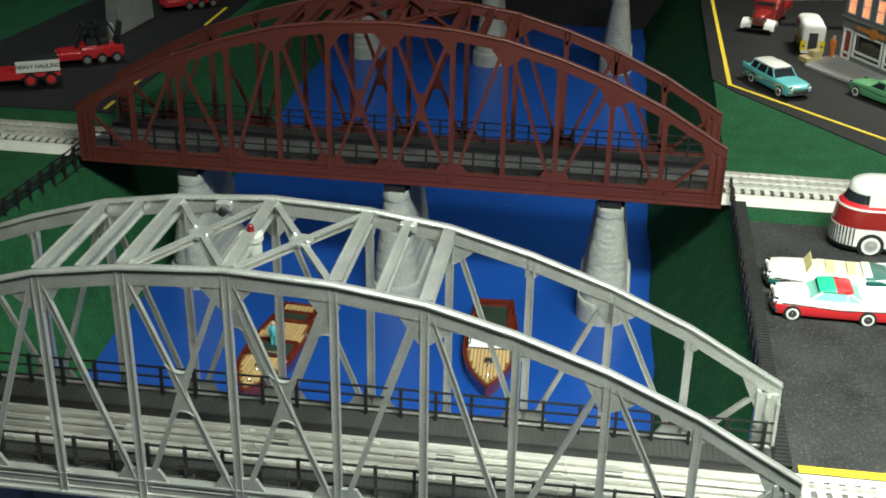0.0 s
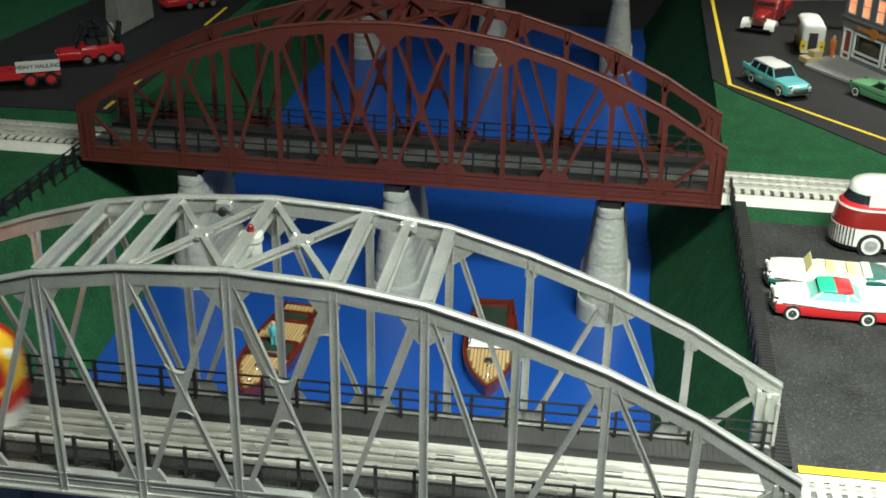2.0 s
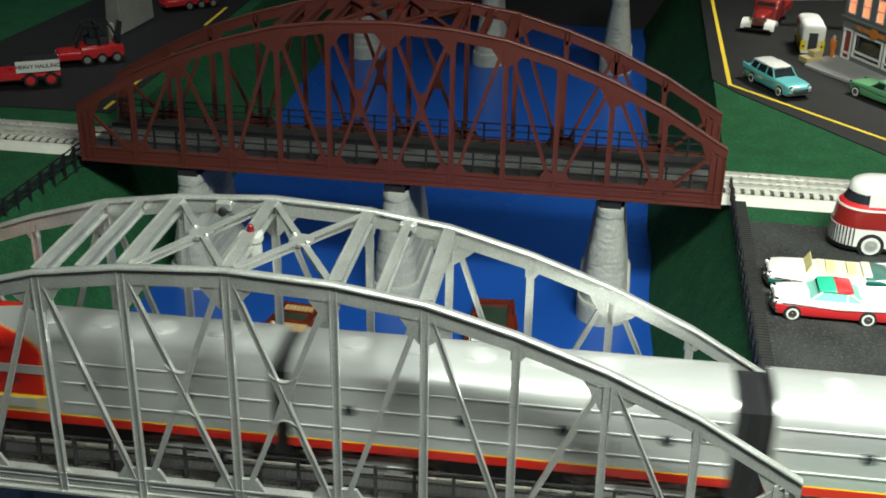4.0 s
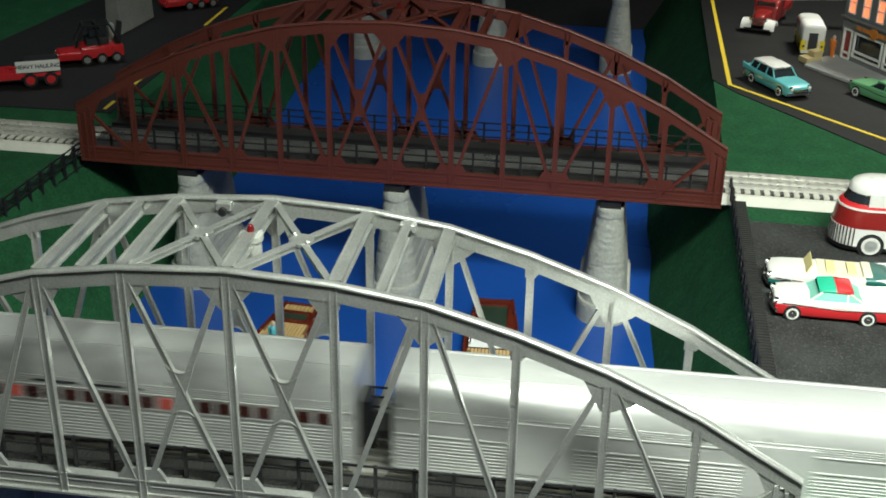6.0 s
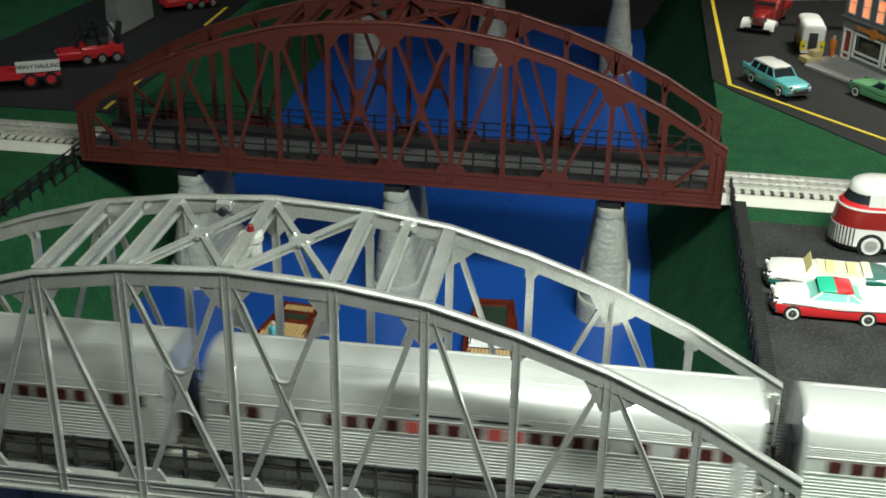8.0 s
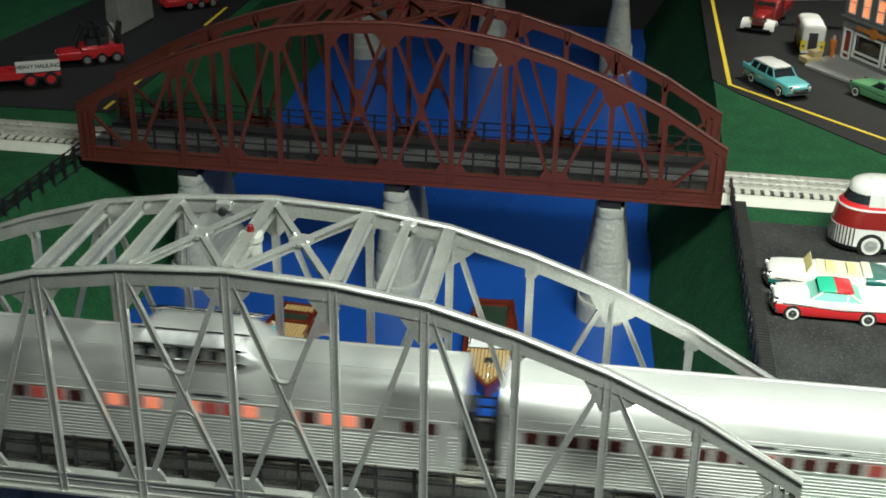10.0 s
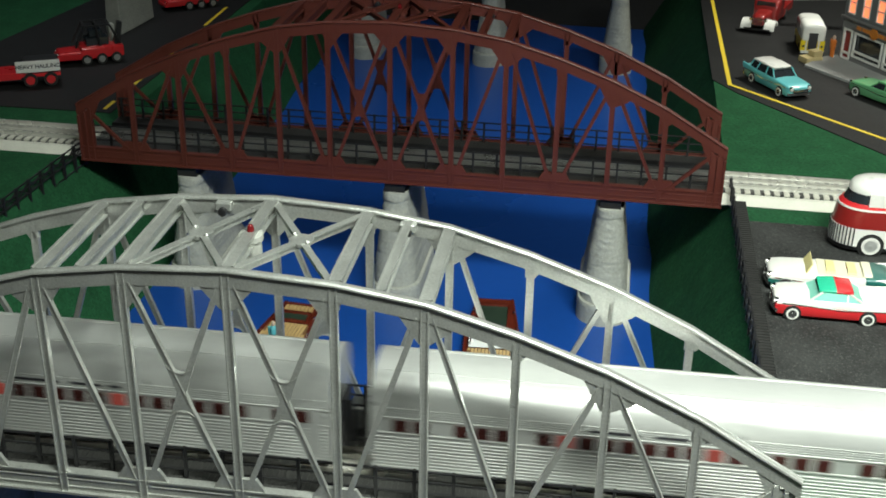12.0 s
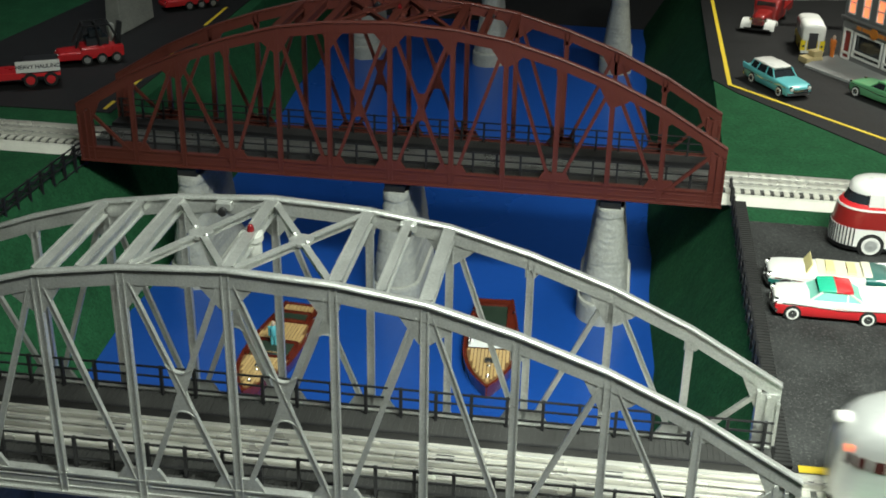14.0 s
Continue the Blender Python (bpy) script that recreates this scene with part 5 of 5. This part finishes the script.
    bm = bm_new()
    box(bm, -70, 60, -24, 24, 6, 13)
    part("underframe_box", bm, BLACK, car, "black underframe equipment", bevel=1)
    build_bogie(car, -140, 18)
    build_bogie(car, 140, 18)
    build_coupler(car, H, 1)
    return car


# plain silver with a red belt between yellow lines
BSHELL = warbonnet(9.0)
BSHELL.name = "silver_belted_shell"

# ---- the place ----
build_ground()
build_roads()
silver_bridge = build_bridge(SILVER_AT, SILVER, "arch_bridge", "silver painted arch truss railway bridge over blue water")
red_bridge = build_bridge(OXIDE_AT, OXIDE, "arch_bridge", "oxide red arch truss railway bridge over blue water")


def build_beacon(bridge, drum, lamp):
    bm = bm_new()
    turned(bm, [(6.8, 171), (7.4, 173), (7.4, 185), (8.6, 186), (8.6, 190), (6, 191)], (0, WIDE / 2, 0), n=20)
    b = part("beacon", bm, drum, bridge, "round lamp housing", smooth=40)
    bm = bm_new()
    turned(bm, [(2.6, 190.5), (2.6, 193), (2.2, 196), (0.9, 197.5)], (0, WIDE / 2, 0), n=14)
    part("lamp", bm, lamp, b, "dark red glass lamp", smooth=60)


build_beacon(silver_bridge, CONCRETE, REDLAMP)
build_beacon(red_bridge, OXIDE, REDLAMP)
for px, py in ((-250, 0), (5, 0), (258, 0), (-252, 1000), (-3, 1000), (246, 1000), (-238, -617), (16, -617), (270, -617)):
    build_pier(px, py)
build_fence(393, -495, 45, 1, "black lattice railing with walkway along the bank")
build_fence(-386, -520, 30, -1, "black lattice railing along the top of the bank")
LINE = math.degrees(0.01404)
TRACK_AT = SILVER_AT @ at(0, WIDE / 2, 0)
build_track("railway_track", TRACK_AT, 382, 4700, "cream tied three-rail model track on pale roadbed")
build_track("railway_track", TRACK_AT, -5300, -382, "cream tied three-rail model track on pale roadbed")
build_track("railway_track", at(0, 62, 0), 382, 2400, "cream tied three-rail model track on pale roadbed")
build_track("railway_track", at(0, 62, 0), -2400, -382, "cream tied three-rail model track on pale roadbed")

build_car(at(475, -233, 1.2, 180), "white over red hardtop model car with red and green roof", RED, WHITE, RED, MINT_PANE, "hardtop")
build_car(at(474, -180, 1.2, 178), "white and dark teal open model convertible with yellow seats", PINE, WHITE, WHITE, PANE, "open", split=13.5, seats=LEMON)
build_coach(at(489, -71, 1.2, 180))
build_car(at(483, 467, 1.2, -61), "turquoise model station wagon with white roof", TEAL, TEAL, WHITE, PANE, "wagon")
build_car(at(635, 428, 1.2, 128), "pale green model car with white wall tyres", LEAF, LEAF, LEAF, PANE)
build_van(at(554, 688, 1.2, 91) @ Matrix.Scale(0.92, 4))
build_fire_truck(at(496, 818, 1.2, -108))
build_shop()
build_figure("toy_figure", at(583, 632, 5.2, 200), "orange painted toy figure standing on the pavement", ORANGE, 34)
build_west_blocks()
build_hauler(at(-538, 384, 1.2, 214), "red low hauler with black frame on dark asphalt", False)
build_trailer(at(-568, 268, 1.2, 27))
build_hauler(at(-503, 722, 1.2, 222), "red low hauler parked beside the concrete block", False)
build_car(at(-752, 748, 1.2, 10), "blue model car parked at the road edge", BLUE, BLUE, BLUE, PANE)
build_boat(at(136, -93, WATER_Z - 11, -86), "mahogany runabout boat with pale planked deck on blue water", "closed")
build_boat(at(-103, -147, WATER_Z - 11, -93), "mahogany runabout boat with open cockpit and driver figure", "open")
build_figure("toy_figure", at(-104, -146, WATER_Z + 11, -94), "teal painted toy figure standing in the boat cockpit", TEALSUIT, 30)

# ---- room ----
for name, q in (("wall_north", (-5600, 5600, 2600, 2660, -900, 2600)), ("wall_south", (-5600, 5600, -3060, -3000, -900, 2600)), ("wall_west", (-5660, -5600, -3000, 2600, -900, 2600)), ("wall_east", (5600, 5660, -3000, 2600, -900, 2600)), ("ceiling", (-5600, 5600, -3000, 2600, 2600, 2660)), ("floor", (-5600, 5600, -3000, 2600, -960, -900))):
    bm = bm_new()
    box(bm, *q)
    tagged(part(name, bm, WALLDARK), "plain dark show room surface", name.split("_")[0], kind="structure")
# added board, stands in for the shadow at the river's far end
bm = bm_new()
box(bm, -420, 420, 1330, 1350, WATER_Z, 160)
tagged(part("backdrop", bm, WALLDARK), "added black board for the darkness behind the rear piers", "backdrop", kind="structure")

# ---- train ----
TRAVEL = [(0.0, -1.100), (0.5, -0.870), (1.0, -0.641), (1.5, -0.416), (2.0, -0.192), (2.5, 0.029), (3.0, 0.248), (3.5, 0.463), (4.0, 0.675), (4.5, 0.885), (5.0, 1.092), (5.5, 1.296), (6.0, 1.495), (6.5, 1.688), (7.0, 1.869), (7.5, 2.037), (8.0, 2.192), (8.5, 2.345), (9.0, 2.498), (9.5, 2.656), (10.0, 2.822), (10.5, 2.997), (11.0, 3.182), (11.5, 3.370), (12.0, 3.564), (12.5, 3.752), (13.0, 3.934), (13.5, 4.120), (14.0, 4.305)]
train = []
lead = build_loco("silver and red diesel locomotive with yellow trim leading the train", True)
boost = build_loco("silver cabless booster locomotive with red and yellow belt", False)
trail = build_loco("silver and red diesel locomotive facing backwards in the train", True)
train += [(lead, 0.158, 0), (boost, 0.491, 0), (trail, 0.810, 180)]
for k, (text, kind, pattern) in enumerate((
        ("plain stainless baggage car with sliding doors", "baggage", ""),
        ("stainless passenger car with ribbed sides and dark red windows", "coach", "00-000001000000010000-000"),
        ("stainless passenger car with ribbed sides and reddish windows", "coach", "000-0-00001100010000-0-00"),
        ("stainless passenger car with ribbed sides and few lit windows", "coach", "00-0000010000100000-00000"),
        ("stainless dome car with raised glazed roof and lit windows", "dome", "00-02202-2112-212-0110-00"),
        ("stainless passenger car with ribbed sides behind the dome car", "coach", "000-00000100000010-000-00"),
        ("stainless round-ended observation car at the tail of the train", "tail", "00-000000100000100000000"))):
    train.append((build_passenger(text, kind, pattern), 0.987 + 0.2085 + 0.417 * k, 0))


def motions():
    for ob, back, turn in train:
        walk(ob, [(t, TRACK_AT @ pose(s - back, 0, 0.0148, 0, 0, turn)) for t, s in TRAVEL])


motions()
